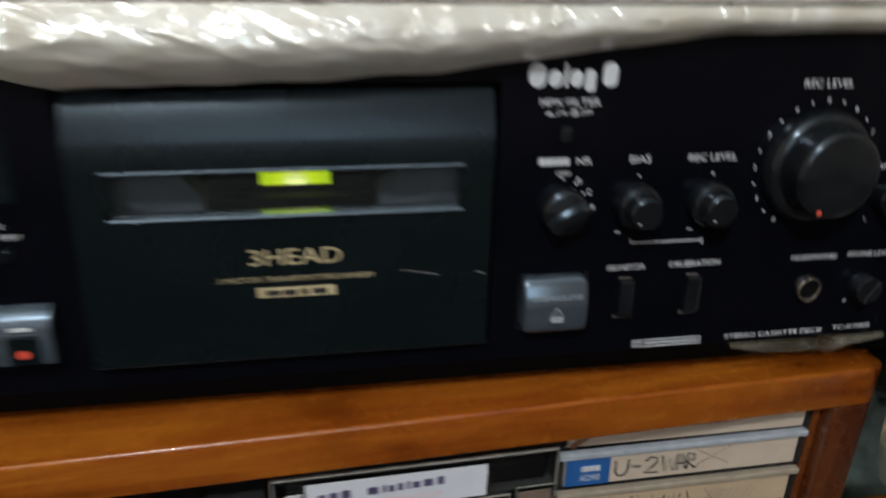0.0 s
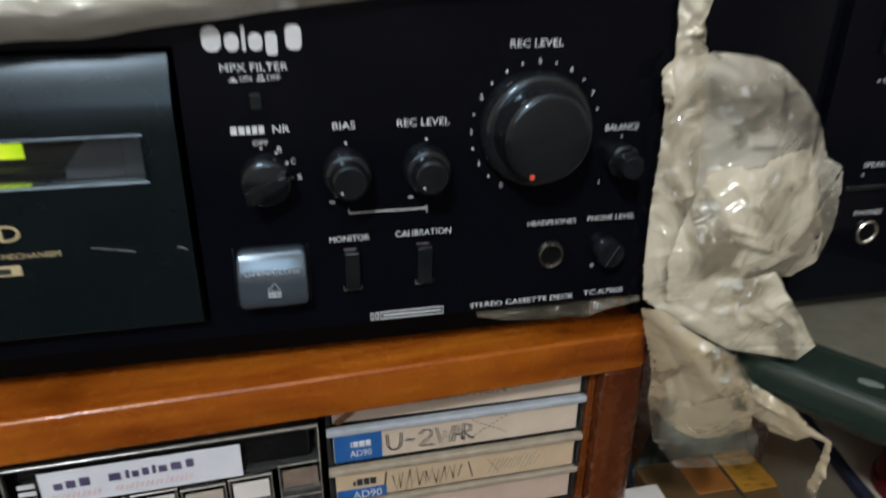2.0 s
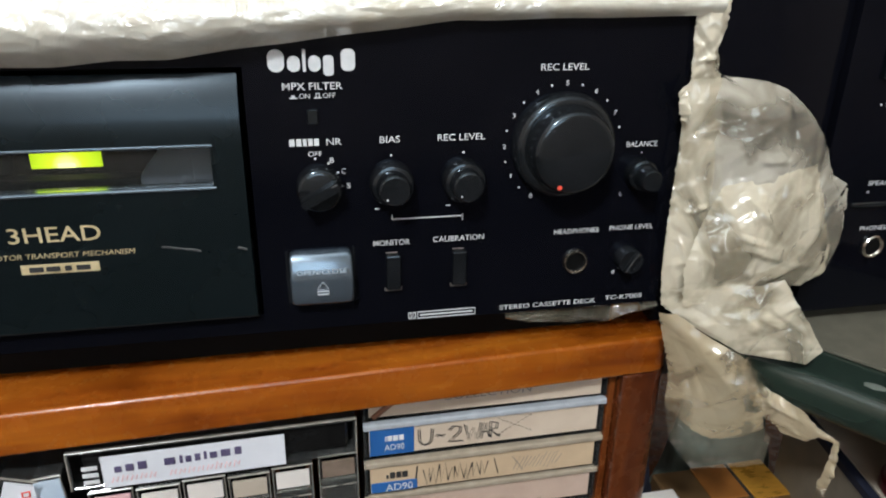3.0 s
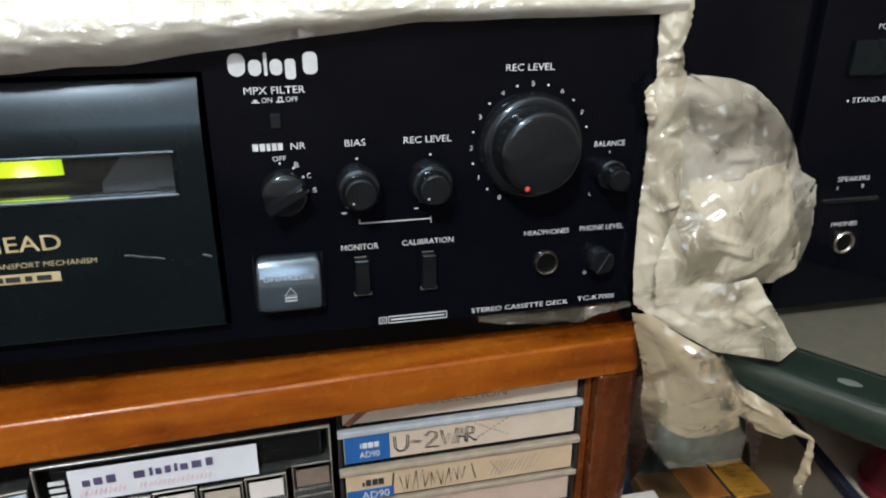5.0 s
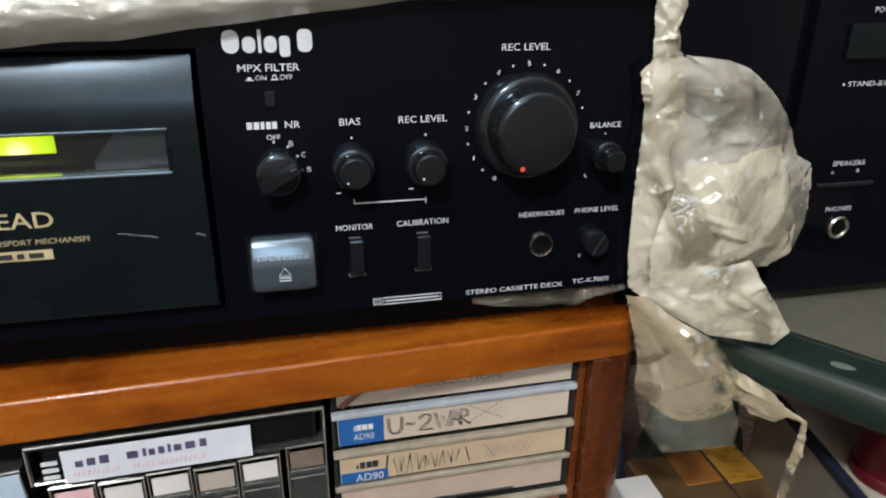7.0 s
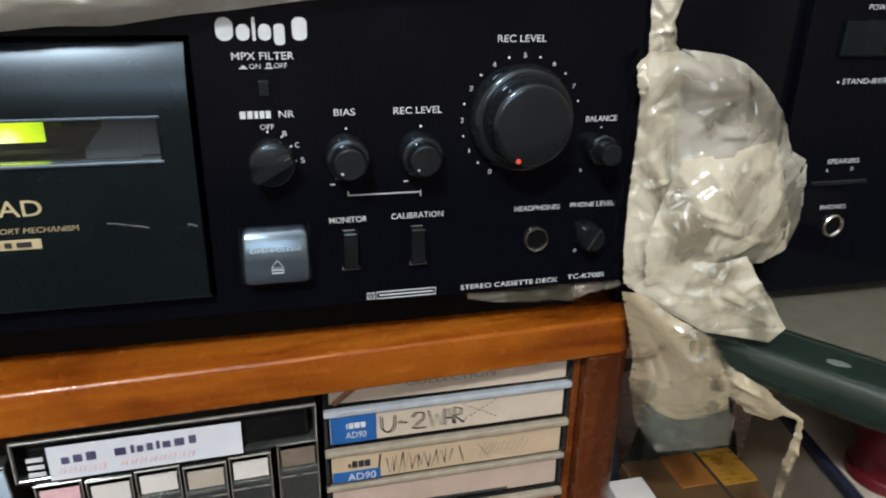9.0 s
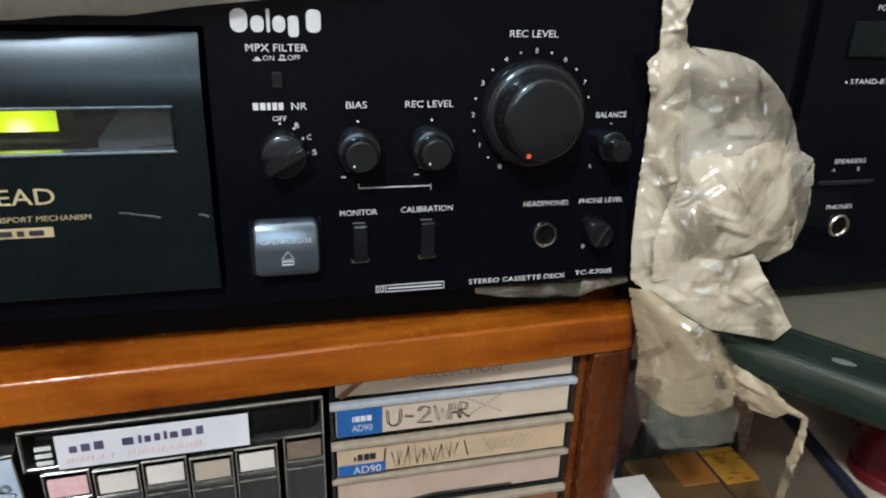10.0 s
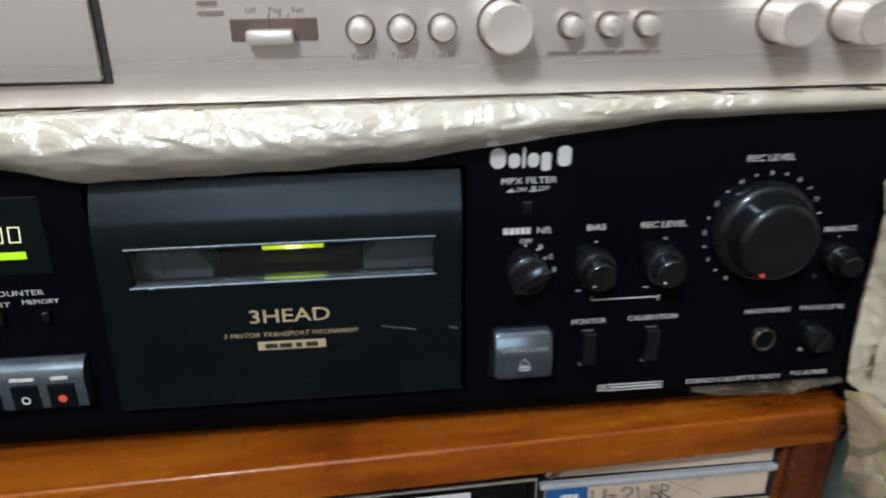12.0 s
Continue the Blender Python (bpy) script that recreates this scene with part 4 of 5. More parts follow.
    loft("lower_fold", 90, 60, [(0.2177, -0.0060, 0.6283), (0.2282, -0.0094, 0.6375), (0.2382, -0.0125, 0.6404), (0.2487, -0.0146, 0.6396), (0.2583, -0.0177, 0.6432), (0.2628, -0.0186, 0.6364)],
         [(0.2190, -0.0060, 0.6265), (0.2356, -0.0096, 0.6159), (0.2487, -0.0130, 0.6086), (0.2611, -0.0164, 0.6069), (0.2746, -0.0201, 0.6049), (0.2797, -0.0220, 0.6115)],
         [fold_line(0.249, 0.609, 0.279, 0.6118, 0.0022, -0.0016), fold_line(0.264, 0.636, 0.279, 0.613, 0.005, 0.0024), fold_line(0.247, 0.640, 0.249, 0.610, 0.005, 0.0030), fold_line(0.220, 0.627, 0.246, 0.612, 0.005, 0.0022), fold_line(0.252, 0.626, 0.264, 0.620, 0.003, 0.0020), fold_line(0.256, 0.640, 0.252, 0.626, 0.004, -0.0024)]
         + film_folds(51, 12, (0.225, 0.275), (0.608, 0.638), (0.004, 0.012), (0.0015, 0.004)), t, FILM_THIN, fray=0.0005)
    loft("under_layer", 40, 30, [(0.2300, -0.0060, 0.6360), (0.2400, -0.0080, 0.6380), (0.2520, -0.0100, 0.6400), (0.2620, -0.0110, 0.6380)], [(0.2420, -0.0090, 0.6130), (0.2520, -0.0110, 0.6090), (0.2620, -0.0120, 0.6080), (0.2680, -0.0140, 0.6100)],
         film_folds(55, 8, (0.23, 0.27), (0.61, 0.638)), t, FILM_THIN)
    loft("skirt", 80, 60, [(0.2137, -0.0060, 0.6267), (0.2187, -0.0060, 0.6093), (0.2221, -0.0060, 0.5981), (0.2226, -0.0060, 0.5813)], [(0.2202, -0.0077, 0.6268), (0.2324, -0.0145, 0.6183), (0.2447, -0.0215, 0.6118), (0.2533, -0.0230, 0.5977), (0.2595, -0.0230, 0.5775)],
         [fold_line(0.2165, 0.616, 0.2310, 0.5830, 0.0035, 0.0042), fold_line(0.2190, 0.620, 0.2380, 0.5900, 0.005, -0.0026), fold_line(0.2300, 0.6120, 0.2500, 0.5900, 0.008, 0.0020), fold_line(0.2460, 0.6080, 0.2520, 0.5780, 0.006, 0.0026)] + film_folds(61, 8, (0.222, 0.258), (0.575, 0.61), (0.004, 0.012), (0.002, 0.005)),
         t, FILM_TAN, "thinner see-through part of the film", 0.010, 0.004, 0.0005)
    loft("skirt_lining", 50, 40, [(0.2180, -0.0020, 0.6180), (0.2240, -0.0020, 0.6000), (0.2260, -0.0020, 0.5830)], [(0.2310, -0.0060, 0.6160), (0.2420, -0.0080, 0.6050), (0.2530, -0.0120, 0.5800)],
         film_folds(64, 8, (0.222, 0.258), (0.575, 0.61)), t, FILM_VEIL, "", 0.006, 0.002, 0.0005)
    loft("skirt_hem", 40, 44, [(0.2224, -0.0060, 0.5828), (0.2277, -0.0060, 0.5630), (0.2411, -0.0060, 0.5448)], [(0.2590, -0.0220, 0.5783), (0.2647, -0.0220, 0.5703), (0.2639, -0.0220, 0.5572)],
         film_folds(71, 8, (0.222, 0.262), (0.545, 0.58)), t, FILM_VEIL, "almost clear hem of the film", 0.0, 0.002, 0.0005)
    loft("tail", 110, 24, [(0.2480, -0.0190, 0.6100), (0.2560, -0.0131, 0.6010), (0.2619, -0.0143, 0.5920), (0.2676, -0.0205, 0.5894), (0.2731, -0.0274, 0.5869), (0.2769, -0.0327, 0.5817), (0.2815, -0.0392, 0.5799)],
         [(0.2450, -0.0190, 0.6080), (0.2500, -0.0180, 0.5970), (0.2590, -0.0160, 0.5820), (0.2690, -0.0228, 0.5735), (0.2752, -0.0302, 0.5738), (0.2773, -0.0333, 0.5779), (0.2815, -0.0392, 0.5777)],
         film_folds(81, 26, (0.247, 0.282), (0.572, 0.605), (0.003, 0.010), (0.001, 0.003)), t, FILM_TAN, "torn strip of film", 0.0, 0.002, 0.0012)
    loft("tail_end", 70, 10, [(0.2803, -0.0375, 0.5792), (0.2806, -0.0380, 0.5696), (0.2794, -0.0363, 0.5570), (0.2785, -0.0363, 0.5350)], [(0.2821, -0.0394, 0.5794), (0.2827, -0.0403, 0.5683), (0.2820, -0.0397, 0.5564), (0.2804, -0.0387, 0.5360)],
         film_folds(91, 16, (0.279, 0.283), (0.536, 0.578), (0.002, 0.006), (0.0006, 0.002)), t, FILM_TAN, "thin torn end of the film", 0.0, 0.001, 0.0006)


def under_place(u, v):
    """Film caught under the deck's front corner, sagging out over the shelf."""
    x = 0.152 + 0.064 * u
    sag = 0.0020 + 0.0060 * math.sin(math.pi * u) * (0.7 + 0.5 * noise.noise(Vector((x * 90, 2.0, 0.0))))
    z = 0.6288 - sag * v
    return (x, 0.0045 - 0.0050 * v - 0.0012 * math.sin(math.pi * v) * (1 + 2 * noise.noise(Vector((x * 160, z * 200, 6.0)))), z)


def plastic_bag():
    t = thing("plastic_bag", "crumpled milky plastic bag pulled over the black cassette deck", "plastic bag", pose(0, 0, 0))
    film_sheet("drape", 44, 330, drape_place, t, FILM)
    hanging_film(t)
    film_sheet("under_fold", 30, 90, under_place, t, FILM_VEIL, "almost clear film caught under the deck")
    return t


plastic_bag()


# ---- receiver on a green table ----
def receiver():
    t = thing("receiver", "black stereo receiver standing on the dark green table", "receiver", pose(0, 0.014, 0))
    part("body", box(0.226, 0.664, 0.012, 0.340, 0.612, 0.756, 0.001, 1), BLACK, t)
    soft(part("front_panel", box(0.292, 0.668, 0, 0.012, 0.609, 0.758, 0.0012, 2), BLACK, t))
    soft(part("end_panel", box(0.2235, 0.2915, 0.0035, 0.012, 0.609, 0.758, 0.0015, 2), BLACK, t))
    part("power_button", box(0.3070, 0.345, -0.0022, 0.001, 0.7135, 0.7275, 0.0008, 2), LID, t, "wide charcoal power button")
    lettering("POWER", 0.3175, 0.3290, 0.7315, 0.0021, t)
    lettering("STAND-BY/REC", 0.3125, 0.3400, 0.7025, 0.0021, t)
    dot(0.3105, 0.7033, 0.0005, t)
    lettering("SPEAKERS", 0.3142, 0.3302, 0.6686, 0.0021, t)
    lettering("A", 0.3142, 0.3156, 0.6650, 0.0016, t)
    lettering("B", 0.3268, 0.3282, 0.6652, 0.0016, t)
    part("speaker_switch", box(0.3082, 0.3362, -0.0014, 0.001, 0.6590, 0.6612, 0.0004, 1), KNOB, t)
    lettering("PHONES", 0.3158, 0.3290, 0.6478, 0.0020, t)
    j = soft(part("headphone_jack", lathe(0.3238, 0.6400, [(0.0053, -0.001), (0.0053, 0.0014), (0.0048, 0.0020), (0.0041, 0.0019), (0.0036, 0.0011)], seg=32), STEEL, t, "nickel headphone jack"))
    part("socket", lathe(0.3238, 0.6400, [(0.0037, 0.0012), (0.0030, 0.0010), (0, 0.0009)]), DARK, j)
    for x in (0.305, 0.62):
        for y in (0.06, 0.28):
            part("foot", box(x - 0.014, x + 0.014, y - 0.014, y + 0.014, 0.6019, 0.6118, 0.002, 1), DARK, t)
    return t


receiver()


def yellow_box():
    t = thing("yellow_box", "yellow card box lying on the black receiver", "box", pose(0.30, 0.10, 0.756))
    soft(part("carton", box(-0.05, 0.14, -0.07, 0.10, 0.0002, 0.035, 0.001, 1), YELLOW, t))
    part("lid_seam", box(-0.0502, 0.1402, -0.0703, -0.0699, 0.0240, 0.0248), BROWN_CARD, t)
    return t


yellow_box()


def green_table():
    """Its near side runs askew; the edge is rounded over."""
    t = thing("green_table", "dark green lacquered table with a rounded edge, carrying the receiver", "table", pose(0.2725, -0.0195, 0, 0, 0, -54.8))
    bm = box(-0.62, 0.42, 0.0, 0.55, 0.5815, 0.6000, 0.0075, 4)
    soft(part("tabletop", bm, GREEN, t), 60)
    for x, y in ((-0.30, 0.45), (0.35, 0.46), (-0.56, 0.30), (0.38, 0.10)):
        part("leg", box(x - 0.02, x + 0.02, y - 0.02, y + 0.02, 0.0, 0.5813, 0.002, 1), GREEN, t)
    bm = lathe(0, 0, [(0.0046, 0), (0.0036, 0.0002), (0, 0.0003)], 0, 22)
    for v in bm.verts:
        k = 1 + 0.28 * noise.noise(Vector((v.co.x * 700, v.co.z * 700, 2.0)))
        v.co.x, v.co.z = v.co.x * k, v.co.z * k * 0.55
    part("gloss_chip", bm, CHIP, t, "pale worn spot").matrix_local = pose(0.026, 0.0125, 0.6001, -90, 0, 12)
    return t


green_table()


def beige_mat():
    # thin sheet added for the beige area under the receiver, darkened for its shade
    t = thing("table_sheet", "grey-beige sheet standing in for the beige area under the receiver", "mat", pose(0.2725, -0.0195, 0.6002, 0, 0, -54.8))
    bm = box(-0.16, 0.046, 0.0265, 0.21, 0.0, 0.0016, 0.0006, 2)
    soft(part("cloth", bm, SHEET, t))
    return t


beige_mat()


def tan_packet():
    t = thing("tan_packet", "small tan card packet lying on the green table", "packet", pose(0.2725, -0.0195, 0.6001, 0, 0, -54.8))
    soft(part("packet", box(0.050, 0.115, 0.030, 0.062, 0.0, 0.0150, 0.0015, 2), TAN_CARD, t))
    part("end_flap", box(0.0496, 0.0500, 0.032, 0.060, 0.002, 0.0130), BROWN_CARD, t)
    return t


tan_packet()

BENCH = 0.34


def low_bench():
    t = thing("low_bench", "plain dark bench under the table holding boxes", "bench", pose(0, 0, 0))
    part("bench_top", box(0.232, 0.70, -0.16, 0.36, BENCH - 0.02, BENCH, 0.002, 1), WOOD_DARK, t)
    for x in (0.25, 0.68):
        for y in (-0.14, 0.34):
            part("leg", box(x - 0.015, x + 0.015, y - 0.015, y + 0.015, 0.0, BENCH - 0.0202), WOOD_DARK, t)
    return t


low_bench()


def brown_box():
    t = thing("brown_box", "dark brown card box with gold and orange panels on its top", "box", pose(0.3, 0.0, BENCH))
    soft(part("carton", box(-0.035, 0.036, -0.080, 0.0635, 0.0002, 0.140, 0.001, 1), BROWN_BOX, t))
    part("top_panel", box(-0.0115, 0.0105, 0.036, 0.0630, 0.1401, 0.1409, 0.0003, 1), ORANGE_CARD, t, "orange-brown panel")
    part("top_panel", box(0.0128, 0.0345, 0.033, 0.0628, 0.1401, 0.1409, 0.0003, 1), GOLD_CARD, t, "shiny gold panel")
    part("seam", box(0.0108, 0.0122, -0.079, 0.0630, 0.1401, 0.1404), INK, t)
    return t


brown_box()


def white_carton():
    t = thing("white_carton", "off-white carton, sides greyed for shade, small print, dark edge strip", "box", pose(0.327, -0.006, BENCH, 0, 0, -9.5))
    # grey body carries the sides' shade; the top sheet stays off-white
    soft(part("carton", box(0.0, 0.20, -0.13, 0.060, 0.0002, 0.190, 0.001, 1), SHADED_CARD, t))
    part("top_sheet", box(0.0045, 0.198, -0.128, 0.058, 0.1901, 0.1908), CARTON, t, "off-white top of the carton")
    part("edge_strip", box(-0.0006, 0.0040, -0.1302, 0.0602, 0.1860, 0.1909, 0.0004, 1), NAVY, t, "dark edge strip")
    for i in range(3):
        for a, b in ((0.030, 0.045), (0.047, 0.060 - 0.004 * i)):
            part("printed_bar", box(a, b, 0.024 - 0.0042 * i, 0.0252 - 0.0042 * i, 0.1908, 0.1911), INK, t)
    for i in range(5):
        part("printed_bar", box(-0.0004, 0.0002, -0.060, -0.010 - 0.008 * (i % 2), 0.160 - 0.008 * i, 0.1612 - 0.008 * i), CARTON, t)
    return t


white_carton()


def maroon_cap():
    t = thing("maroon_cap", "round maroon plastic cap lying on the carton", "cap", pose(0.349, -0.028, BENCH + 0.1911))
    soft(part("dome", lathe(0, 0, [(0.0175, 0), (0.0182, 0.006), (0.0175, 0.018), (0.0140, 0.026), (0.007, 0.0300), (0, 0.0308)]), MAROON, t)).matrix_local = pose(0, 0, 0, -90, 0, 0)
    soft(part("rim", lathe(0, 0, [(0.0184, 0), (0.0196, 0.001), (0.0196, 0.0050), (0.0184, 0.006)]), MAROON, t)).matrix_local = pose(0, 0, 0, -90, 0, 0)
    return t


maroon_cap()


def white_box():
    t = thing("white_box", "small white card box standing beside the shelf", "box", pose(0.0, 0.0, BENCH))
    soft(part("carton", box(0.2420, 0.2622, -0.02, 0.036, 0.0002, 0.154, 0.001, 1), PAPER, t))
    part("print_dot", lathe(0.252, 0.130, [(0.002, 0), (0.002, 0.0003), (0, 0.0003)], -0.0200, 12), INK, t)
    return t


white_box()


def cloth_heap(name, label, m, size, material, seed):
    """A soft crumpled heap on a flat foot."""
    t = thing(name, label, "cloth", m)
    bm = bmesh.new()
    bmesh.ops.create_uvsphere(bm, u_segments=40, v_segments=24, radius=1.0)
    for v in bm.verts:
        p = v.co.copy()
        k = 1 + 0.22 * noise.noise(p * 1.6 + Vector((seed, 0, 0))) + 0.10 * (1 - abs(noise.noise(p * 3.5 + Vector((0, seed, 0)))) * 2)
        v.co = Vector((p.x * size[0], p.y * size[1], (max(p.z, -0.6) + 0.6) / 1.6 * size[2])) * k
        v.co.z = max(v.co.z, 0.0003)
    part("cloth", bm, material, t, "", True)
    return t


cloth_heap("blue_cloth", "dark blue crumpled cloth beside the boxes", pose(0.2535, 0.058, BENCH), (0.013, 0.012, 0.142), NAVY, 3.0)
cloth_heap("teal_cloth", "pale teal crumpled cloth behind the brown box", pose(0.326, 0.096, BENCH), (0.038, 0.022, 0.170), TEAL, 8.0)


# ---- cassettes in the shelf ----
def on_shelf(x, y, z, rx=0, ry=0, rz=0):
    return SHELF_M @ pose(x, y, z, rx, ry, rz)


def panels(pieces, parent):
    """The thin clear walls of a case, each a part."""
    for bm in pieces:
        part("case_panel", bm, CLEAR, parent)


def flat_case(z, y, tone, label, tilt=-0.5, x=0.1498, height=0.0182, lip=None):
    """A cassette case that lies flat with its spine to the front; its origin is the middle of the spine's foot."""
    t = thing("cassette", label, "cassette", pose(x, y + 0.0068, z, 0, tilt, 0), "cassettes in the shelf")
    w = 0.0540
    panels([box(-w, w, 0.0022, 0.070, 0.0, 0.0016, 0.0004, 1), box(-w, w, 0.0022, 0.070, height - 0.0018, height, 0.0004, 1),
                        box(-w, -w + 0.0014, 0.0, 0.070, 0.0012, height - 0.0012), box(w - 0.0014, w, 0.0, 0.070, 0.0012, height - 0.0012)], t)
    part("case_lip", box(-w, w + 0.0010, -0.0006, 0.0030, height - 0.0024, height + 0.0004, 0.0007, 2), lip or LIP, t, "pale clear lip of the case")
    part("inlay_card", box(-0.0515, 0.0515, 0.0006, 0.0022, 0.0022, height - 0.0026), tone, t)
    part("tape_shell", box(-0.0500, 0.0500, 0.004, 0.066, 0.0030, height - 0.0036, 0.001, 1), SHELL, t)
    return t


def maker_patch(t, x0, x1, z0, z1, white=True):
    """Blue maker's patch with plain bars for its lettering."""
    part("maker_patch", box(x0, x1, 0.0000, 0.0005, z0, z1), BLUE, t, "blue printed patch")


def right_stack():
    floor = 0.4522
    pitch = 0.0197
    zs = [0.5762 - pitch * i for i in range(7)]
    # top case, half hidden
    t = flat_case(zs[0] - 0.0002, 0.0040, CARD, "clear cassette case with pale printed card, topmost of a stack", 0.0, height=0.0142)
    lettering("COLLECTION", -0.020, 0.0190, 0.0074, 0.0036, t, SILVER_DARK, 0.0003)
    stroke([(-0.0500, 0.0020), (-0.0400, 0.0100)], 0.0028, t, BROWN_CARD, 0.0003, "red_stripe")
    # second: handwritten on white
    t = flat_case(zs[1], 0.0042, CARD, "clear cassette case with white card and handwritten capitals", lip=LIP_COOL)
    maker_patch(t, -0.0513, -0.0323, 0.0024, 0.0156)
    bars([(-0.0448, -0.0442, 0.0096, 0.0118), (-0.0438, -0.0418, 0.0096, 0.0120), (-0.0414, -0.0392, 0.0096, 0.0120), (-0.0388, -0.0368, 0.0096, 0.0120)], t, PRINT, -0.0002, "maker_bar")
    lettering("AD90", -0.0452, -0.0366, 0.0046, 0.0032, t, PRINT, -0.0002)
    letters = [(-0.0305, 0.0058, [[(0, 1), (0.05, 0.25), (0.35, 0), (0.7, 0.05), (0.95, 0.3), (1, 1)]]), (-0.0230, 0.0036, [[(0, 0.45), (0.3, 0.6), (0.65, 0.42), (1, 0.55)]]),
               (-0.0172, 0.0060, [[(0, 0.75), (0.3, 1), (0.8, 0.92), (0.8, 0.6), (0, 0.02), (1, 0)]]), (-0.0102, 0.0072, [[(0, 1), (0.25, 0), (0.5, 0.75), (0.75, 0), (1, 1)]]),
               (-0.0032, 0.0042, [[(0, 0), (0.5, 1), (1, 0)], [(0.2, 0.4), (0.8, 0.4)]]), (0.0012, 0.0040, [[(0, 0), (0, 1), (0.75, 0.9), (0.7, 0.55), (0, 0.5), (0.95, 0)]])]
    for x, w, lines in letters:
        for ln in lines:
            for dx, dz in ((0, 0), (0.0009, -0.0004)):
                stroke([(x + dx + w * a, 0.0050 + dz + 0.0082 * b) for a, b in ln], 0.0005, t, INK, 0.0003, "handwriting")
    dot(0.0060, 0.0054, 0.0004, t, INK, 0.0004)
    for i in range(9):
        a, b = 0.0050 + 0.0018 * i, 0.0128 - 0.0006 * (i % 3)
        stroke([(a, 0.0138 - 0.0010 * i), (a + 0.0006, 0.0146 - 0.0010 * i), (a + 0.0010, 0.0136 - 0.0010 * i)], 0.0003, t, INK, 0.0003)
        stroke([(a - 0.0005, 0.0052 + 0.0011 * i), (a + 0.0004, 0.0060 + 0.0011 * i), (a + 0.0006, 0.0051 + 0.0011 * i)], 0.0003, t, INK, 0.0003)
    # third: the writing stands on its head
    t = flat_case(zs[2], 0.0038, CREAM, "clear cassette case with cream card and upside-down scrawl")
    part("maker_patch", box(-0.0513, -0.0310, 0.0000, 0.0005, 0.0022, 0.0072), BLUE, t, "blue printed patch")
    bars([(-0.0430, -0.0408, 0.0092, 0.0122), (-0.0402, -0.0380, 0.0092, 0.0122), (-0.0376, -0.0352, 0.0092, 0.0122), (-0.0446, -0.0436, 0.0094, 0.0110)], t, INK, 0.0002, "maker_bar")
    lettering("AD90", -0.0450, -0.0330, 0.0026, 0.0038, t, PRINT, -0.0002)
    rnd = random.Random(7)
    x = -0.0320
    stroke([(x, 0.0030), (x + 0.0012, 0.0140)], 0.0008, t, INK, 0.0003)
    pts = []
    for i in range(26):
        x = -0.0280 + i * 0.0012
        pts.append((x + rnd.uniform(-0.0008, 0.0008), (0.0045 if i % 2 else 0.0128) + rnd.uniform(-0.0018, 0.0012)))
    for i in range(0, 24, 3):
        stroke(pts[i:i + 4], 0.0006, t, INK, 0.0003)
    stroke([(0.0040, 0.0128), (0.0060, 0.0045)], 0.0006, t, INK, 0.0003)
    for i in range(12):
        a = 0.0130 + i * 0.0018
        stroke([(a, 0.0040 + rnd.uniform(0, 0.002)), (a + 0.0032, 0.0120 + rnd.uniform(-0.002, 0.001))], 0.0003, t, SILVER_DARK, 0.0003)
    stroke([(0.0125, 0.0125), (0.0180, 0.0042)], 0.0004, t, SILVER_DARK, 0.0003)
    t = flat_case(zs[3] + 0.0006, 0.0052, PINKISH, "clear cassette case with plain pinkish card")
    stroke([(-0.0230, 0.0012), (-0.0080, 0.0034), (0.0080, 0.0030), (0.0280, 0.0028)], 0.0020, t, INK, 0.0004, "ink_smear")
    t = flat_case(zs[4], 0.0040, BROWN_CARD, "clear cassette case with brown card and yellow strip")
    part("yellow_strip", box(-0.0100, 0.0440, 0.0000, 0.0005, 0.0030, 0.0105), CREAM, t)
    bars([(0.0340, 0.0350, 0.0035, 0.0100), (0.0370, 0.0380, 0.0035, 0.0100)], t, BROWN_CARD, -0.0002)
    flat_case(zs[5], 0.0040, CREAM, "clear cassette case with plain cream card")
    flat_case(floor, 0.0040, PAPER, "clear cassette case with plain white card, lowest of the stack", 0.0, height=0.0235)


right_stack()


def upright_case(x, tone, label, tilt=0.0, top=0.112, half=0.0083):
    """A clear case that stands on its short end with its spine to the front."""
    t = thing("cassette", label, "cassette", on_shelf(x, 0.0070, 0.4522, 0, tilt, 0), "cassettes in the shelf")
    w = half
    panels([box(-w, -w + 0.0013, 0, 0.066, 0.0, top, 0.0004, 1), box(w - 0.0013, w, 0, 0.066, 0.0, top, 0.0004, 1),
                        box(-w, w, 0.0, 0.0012, 0.0, top - 0.012), box(-w, w, 0.001, 0.066, top - 0.0014, top, 0.0004, 1), box(-w, w, -0.0004, 0.0016, top - 0.0135, top - 0.0120, 0.0003, 1)], t)
    part("inlay_card", box(-w + 0.0016, w - 0.0016, 0.0004, 0.0016, top - 0.0112, top - 0.0036), tone, t)
    # pale thin strips for the glints on the clear edges
    for s_ in (-1, 1):
        part("case_edge", box(s_ * (w - 0.0004) - 0.00018, s_ * (w - 0.0004) + 0.00018, -0.0003, 0.0004, 0.001, top - 0.001, 0.0002, 1), EDGE_GLINT, t)
    part("case_edge", box(-w, w, -0.0003, 0.0006, top - 0.0006, top + 0.0001, 0.0002, 1), EDGE_GLINT, t)
    part("case_edge", box(-w + 0.001, w - 0.001, -0.0003, 0.0004, top - 0.0160, top - 0.0157), EDGE_GLINT, t)
    part("tape_shell", box(-w + 0.0026, w - 0.0026, 0.004, 0.062, 0.002, top - 0.016, 0.001, 1), SHELL, t)
    soft(part("hub", lathe(0, top - 0.0135, [(0.0022, 0), (0.0020, 0.0012), (0.0010, 0.0013), (0.0008, 0.0004), (0, 0.0004)], 0.0002, 16), CLEAR, t))
    return t


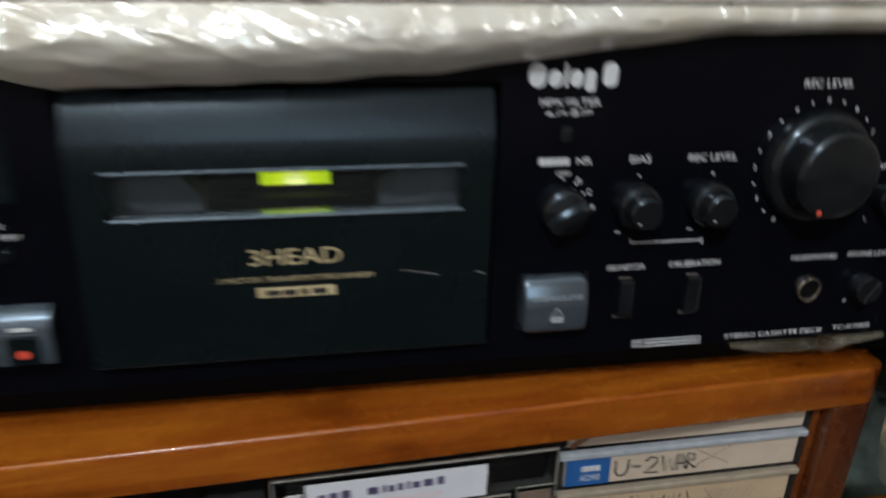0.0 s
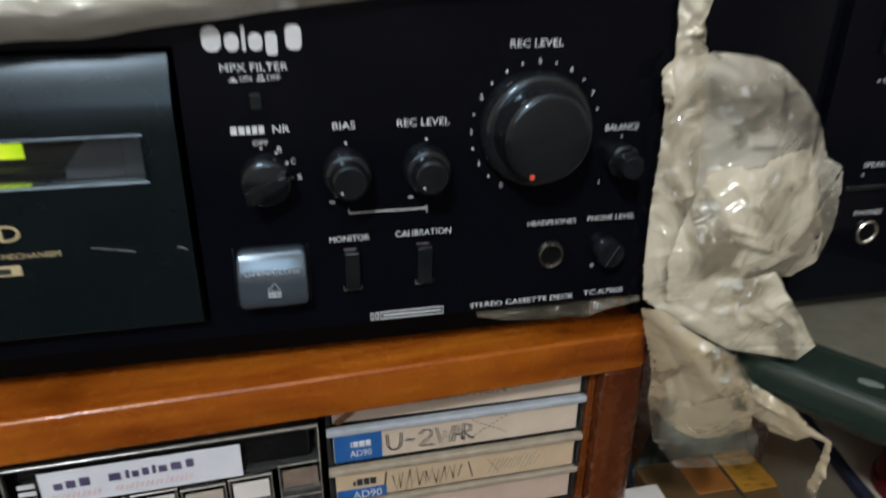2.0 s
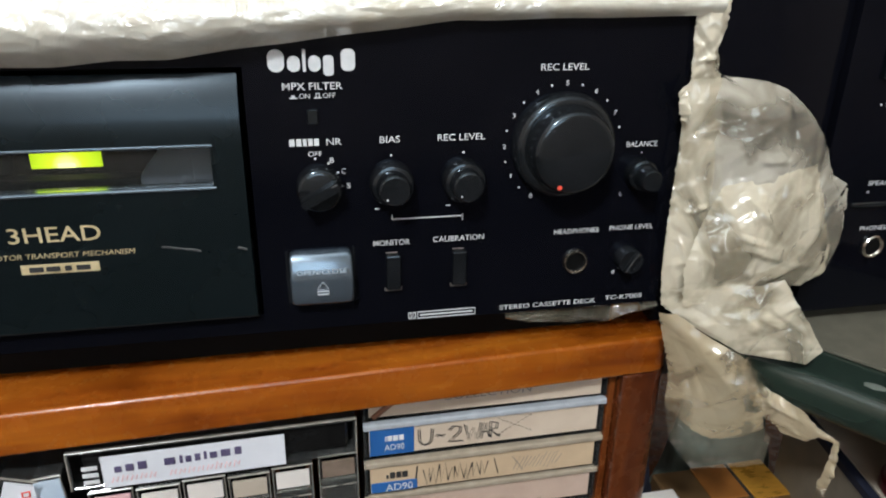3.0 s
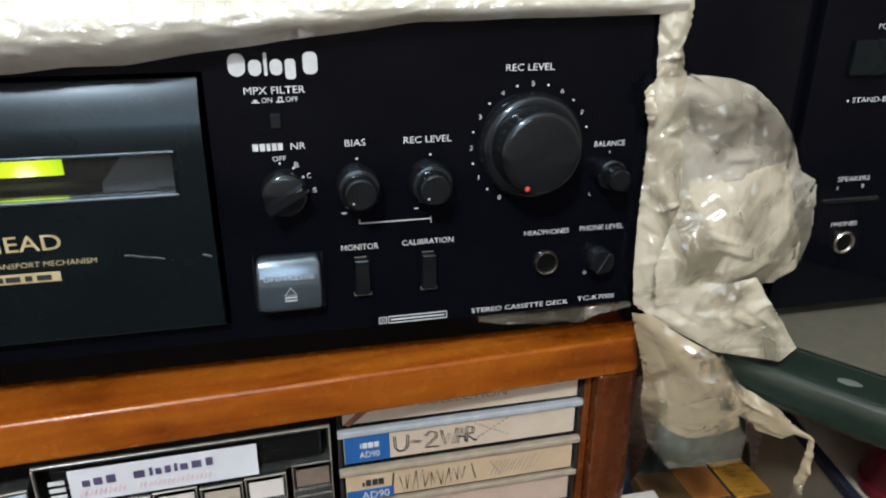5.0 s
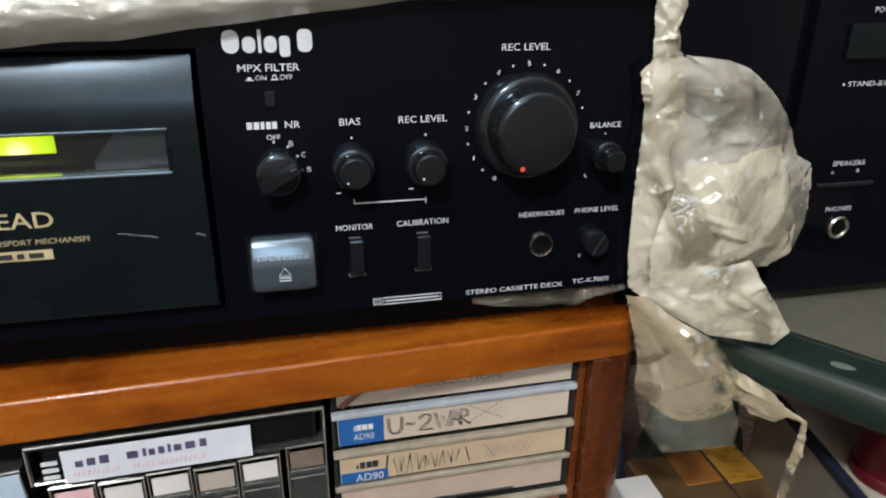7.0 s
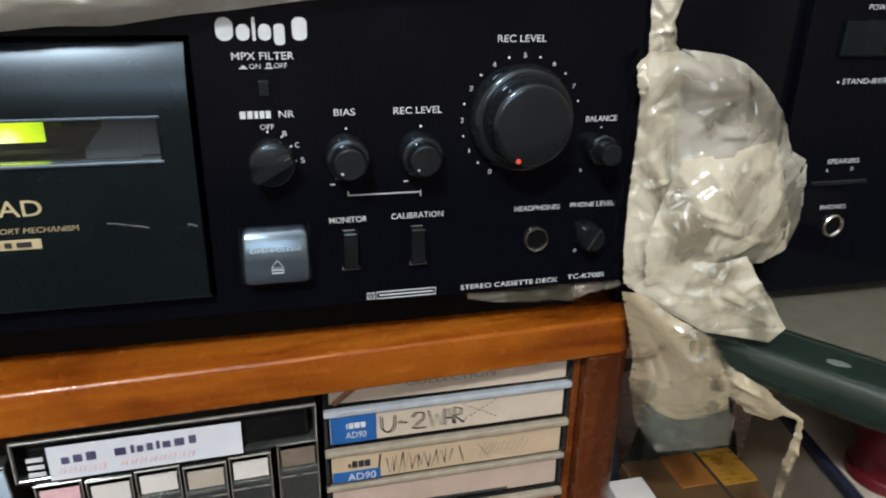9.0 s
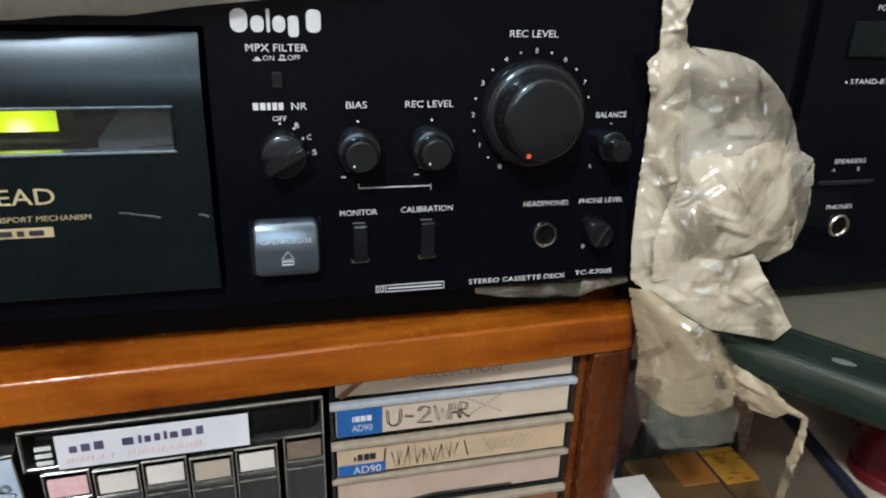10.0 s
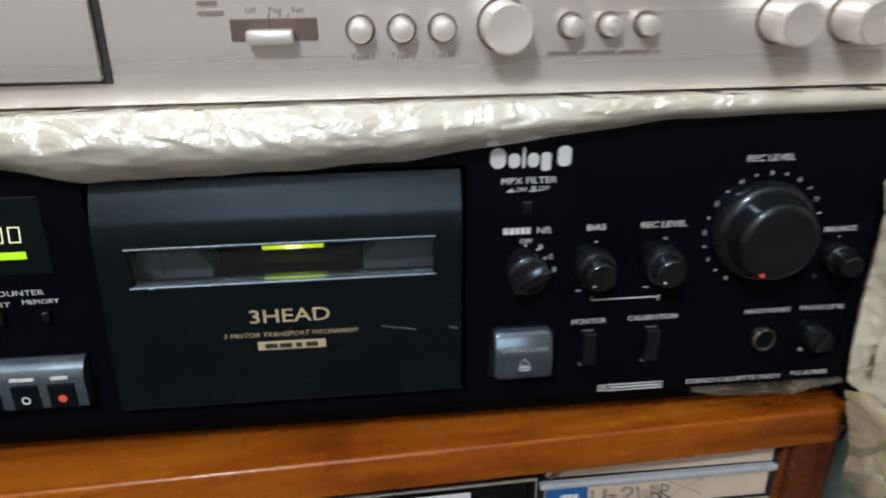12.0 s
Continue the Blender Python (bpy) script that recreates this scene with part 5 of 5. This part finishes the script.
def left_row():
    tones = ((PINK_INK, "clear cassette case with pink card, standing upright"), (PAPER, "clear cassette case with white card, standing upright"), (PAPER, "clear cassette case with white card, standing upright"),
             (CARTON, "clear cassette case with grey-white card, standing upright"), (PAPER, "clear cassette case with white card, standing upright"))
    for i, (m, lab) in enumerate(tones):
        upright_case(-0.0030 + 0.0173 * i, m, lab, 0.0, 0.112 - (0.0, 0.0014, 0.0004, 0.0020, 0.0009)[i])
    upright_case(0.0850, TAN_CARD, "empty brownish clear cassette case, standing upright", top=0.1135)
    # leaning cases at the end of the row
    t = upright_case(-0.0175, PALE_BLUE, "clear cassette case with pale blue card, standing upright", -3.0, 0.1225, half=0.0052)
    part("card_front", box(-0.0046, 0.0046, -0.0006, 0.0002, 0.040, 0.1210), PALE_BLUE, t, "pale blue printed card")
    stroke([(-0.0030, 0.1080), (0.0030, 0.1060), (0.0010, 0.1000), (-0.0030, 0.0980)], 0.0006, t, INK, -0.0008)
    lean = 20.0
    for i, (m, lab) in enumerate(((PAPER, "leaning clear cassette case with white card and red marks"), (PAPER, "leaning clear cassette case with white card"), (CARTON, "leaning clear cassette case with grey-white card"))):
        t = upright_case(-0.0756 - 0.0195 * i, m, lab, lean, 0.1300)
        part("card_front", box(-0.0066, 0.0066, -0.0006, 0.0002, 0.040, 0.1285), LABEL, t, "white printed card")
        if i == 0:
            rnd = random.Random(5)
            for q in range(9):
                a, c = rnd.uniform(-0.0045, 0.0030), 0.1250 - 0.0042 * q
                stroke([(a, c), (a + 0.0024, c + 0.0010), (a + 0.0030, c - 0.0012), (a + 0.0008, c - 0.0024)], 0.0009, t, RED, -0.0008, "red_mark", q % 2 == 0)


left_row()


def labelled_case():
    """A case lying across the upright ones, its spine covered by a stuck-on paper label."""
    t = thing("cassette", "clear cassette case with handwritten white label, lying across others", "cassette", on_shelf(0.0385, 0.0060, 0.5661, 0, 0.6, 0), "cassettes in the shelf")
    w, h = 0.0545, 0.0178
    panels([box(-w, w, 0.0, 0.068, 0.0, 0.0015, 0.0004, 1), box(-w, w, 0.0, 0.068, h - 0.0016, h, 0.0004, 1), box(-w, -w + 0.0014, 0.0, 0.068, 0.0010, h - 0.0010), box(w - 0.0014, w, 0.0, 0.068, 0.0010, h - 0.0010),], t)
    # lips coloured pale for the highlights along the clear case
    part("case_lip", box(-w, w, -0.0002, 0.0016, h - 0.0006, h + 0.0002, 0.0003, 1), EDGE_GLINT, t, "pale clear lip of the case")
    part("case_lip", box(-w, -w + 0.0006, -0.0003, 0.0010, 0.0005, h - 0.0012, 0.0002, 1), EDGE_GLINT, t, "pale clear lip of the case")
    part("case_lip", box(w - 0.0006, w, -0.0003, 0.0010, 0.0005, h - 0.0012, 0.0002, 1), EDGE_GLINT, t, "pale clear lip of the case")
    part("tape_shell", box(-0.0500, 0.0510, 0.0025, 0.064, 0.0020, h - 0.0022, 0.001, 1), SHELL, t)
    lab = part("paper_label", box(-0.0425, 0.0255, -0.0007, -0.0001, 0.0004, 0.0148), LABEL, t, "white paper label with purple scrawl")
    bars([(-0.0495, -0.0440, 0.0030, 0.0046), (-0.0495, -0.0440, 0.0062, 0.0078), (-0.0495, -0.0440, 0.0094, 0.0110)], t, PRINT, -0.0003, "maker_bar")
    widths = [0.0032, 0.0036, 0.0040, 0, 0.0048, 0.0014, 0.0026, 0.0026, 0.0014, 0.0034, 0.0044, 0.0032]
    x = -0.0380
    for i, wd in enumerate(widths):
        if wd:
            zb = 0.0070 + 0.00012 * i
            bars([(x, x + wd * 0.80, zb + 0.0004, zb + 0.0030 + 0.0004 * (i % 3))], lab, PURPLE_INK, -0.0009, "ink_bar")
        x += (wd or 0.0040) + 0.0008
    rnd = random.Random(3)
    for i in range(13):
        x = -0.0395 + i * 0.0034 + (0.004 if i > 4 else 0)
        stroke([(x, 0.0028), (x + 0.0008, 0.0056 + rnd.uniform(-0.0006, 0.0006)), (x + 0.0018, 0.0030), (x + 0.0024, 0.0052)], 0.0006, lab, PINK_INK, -0.0009)
    return t


labelled_case()
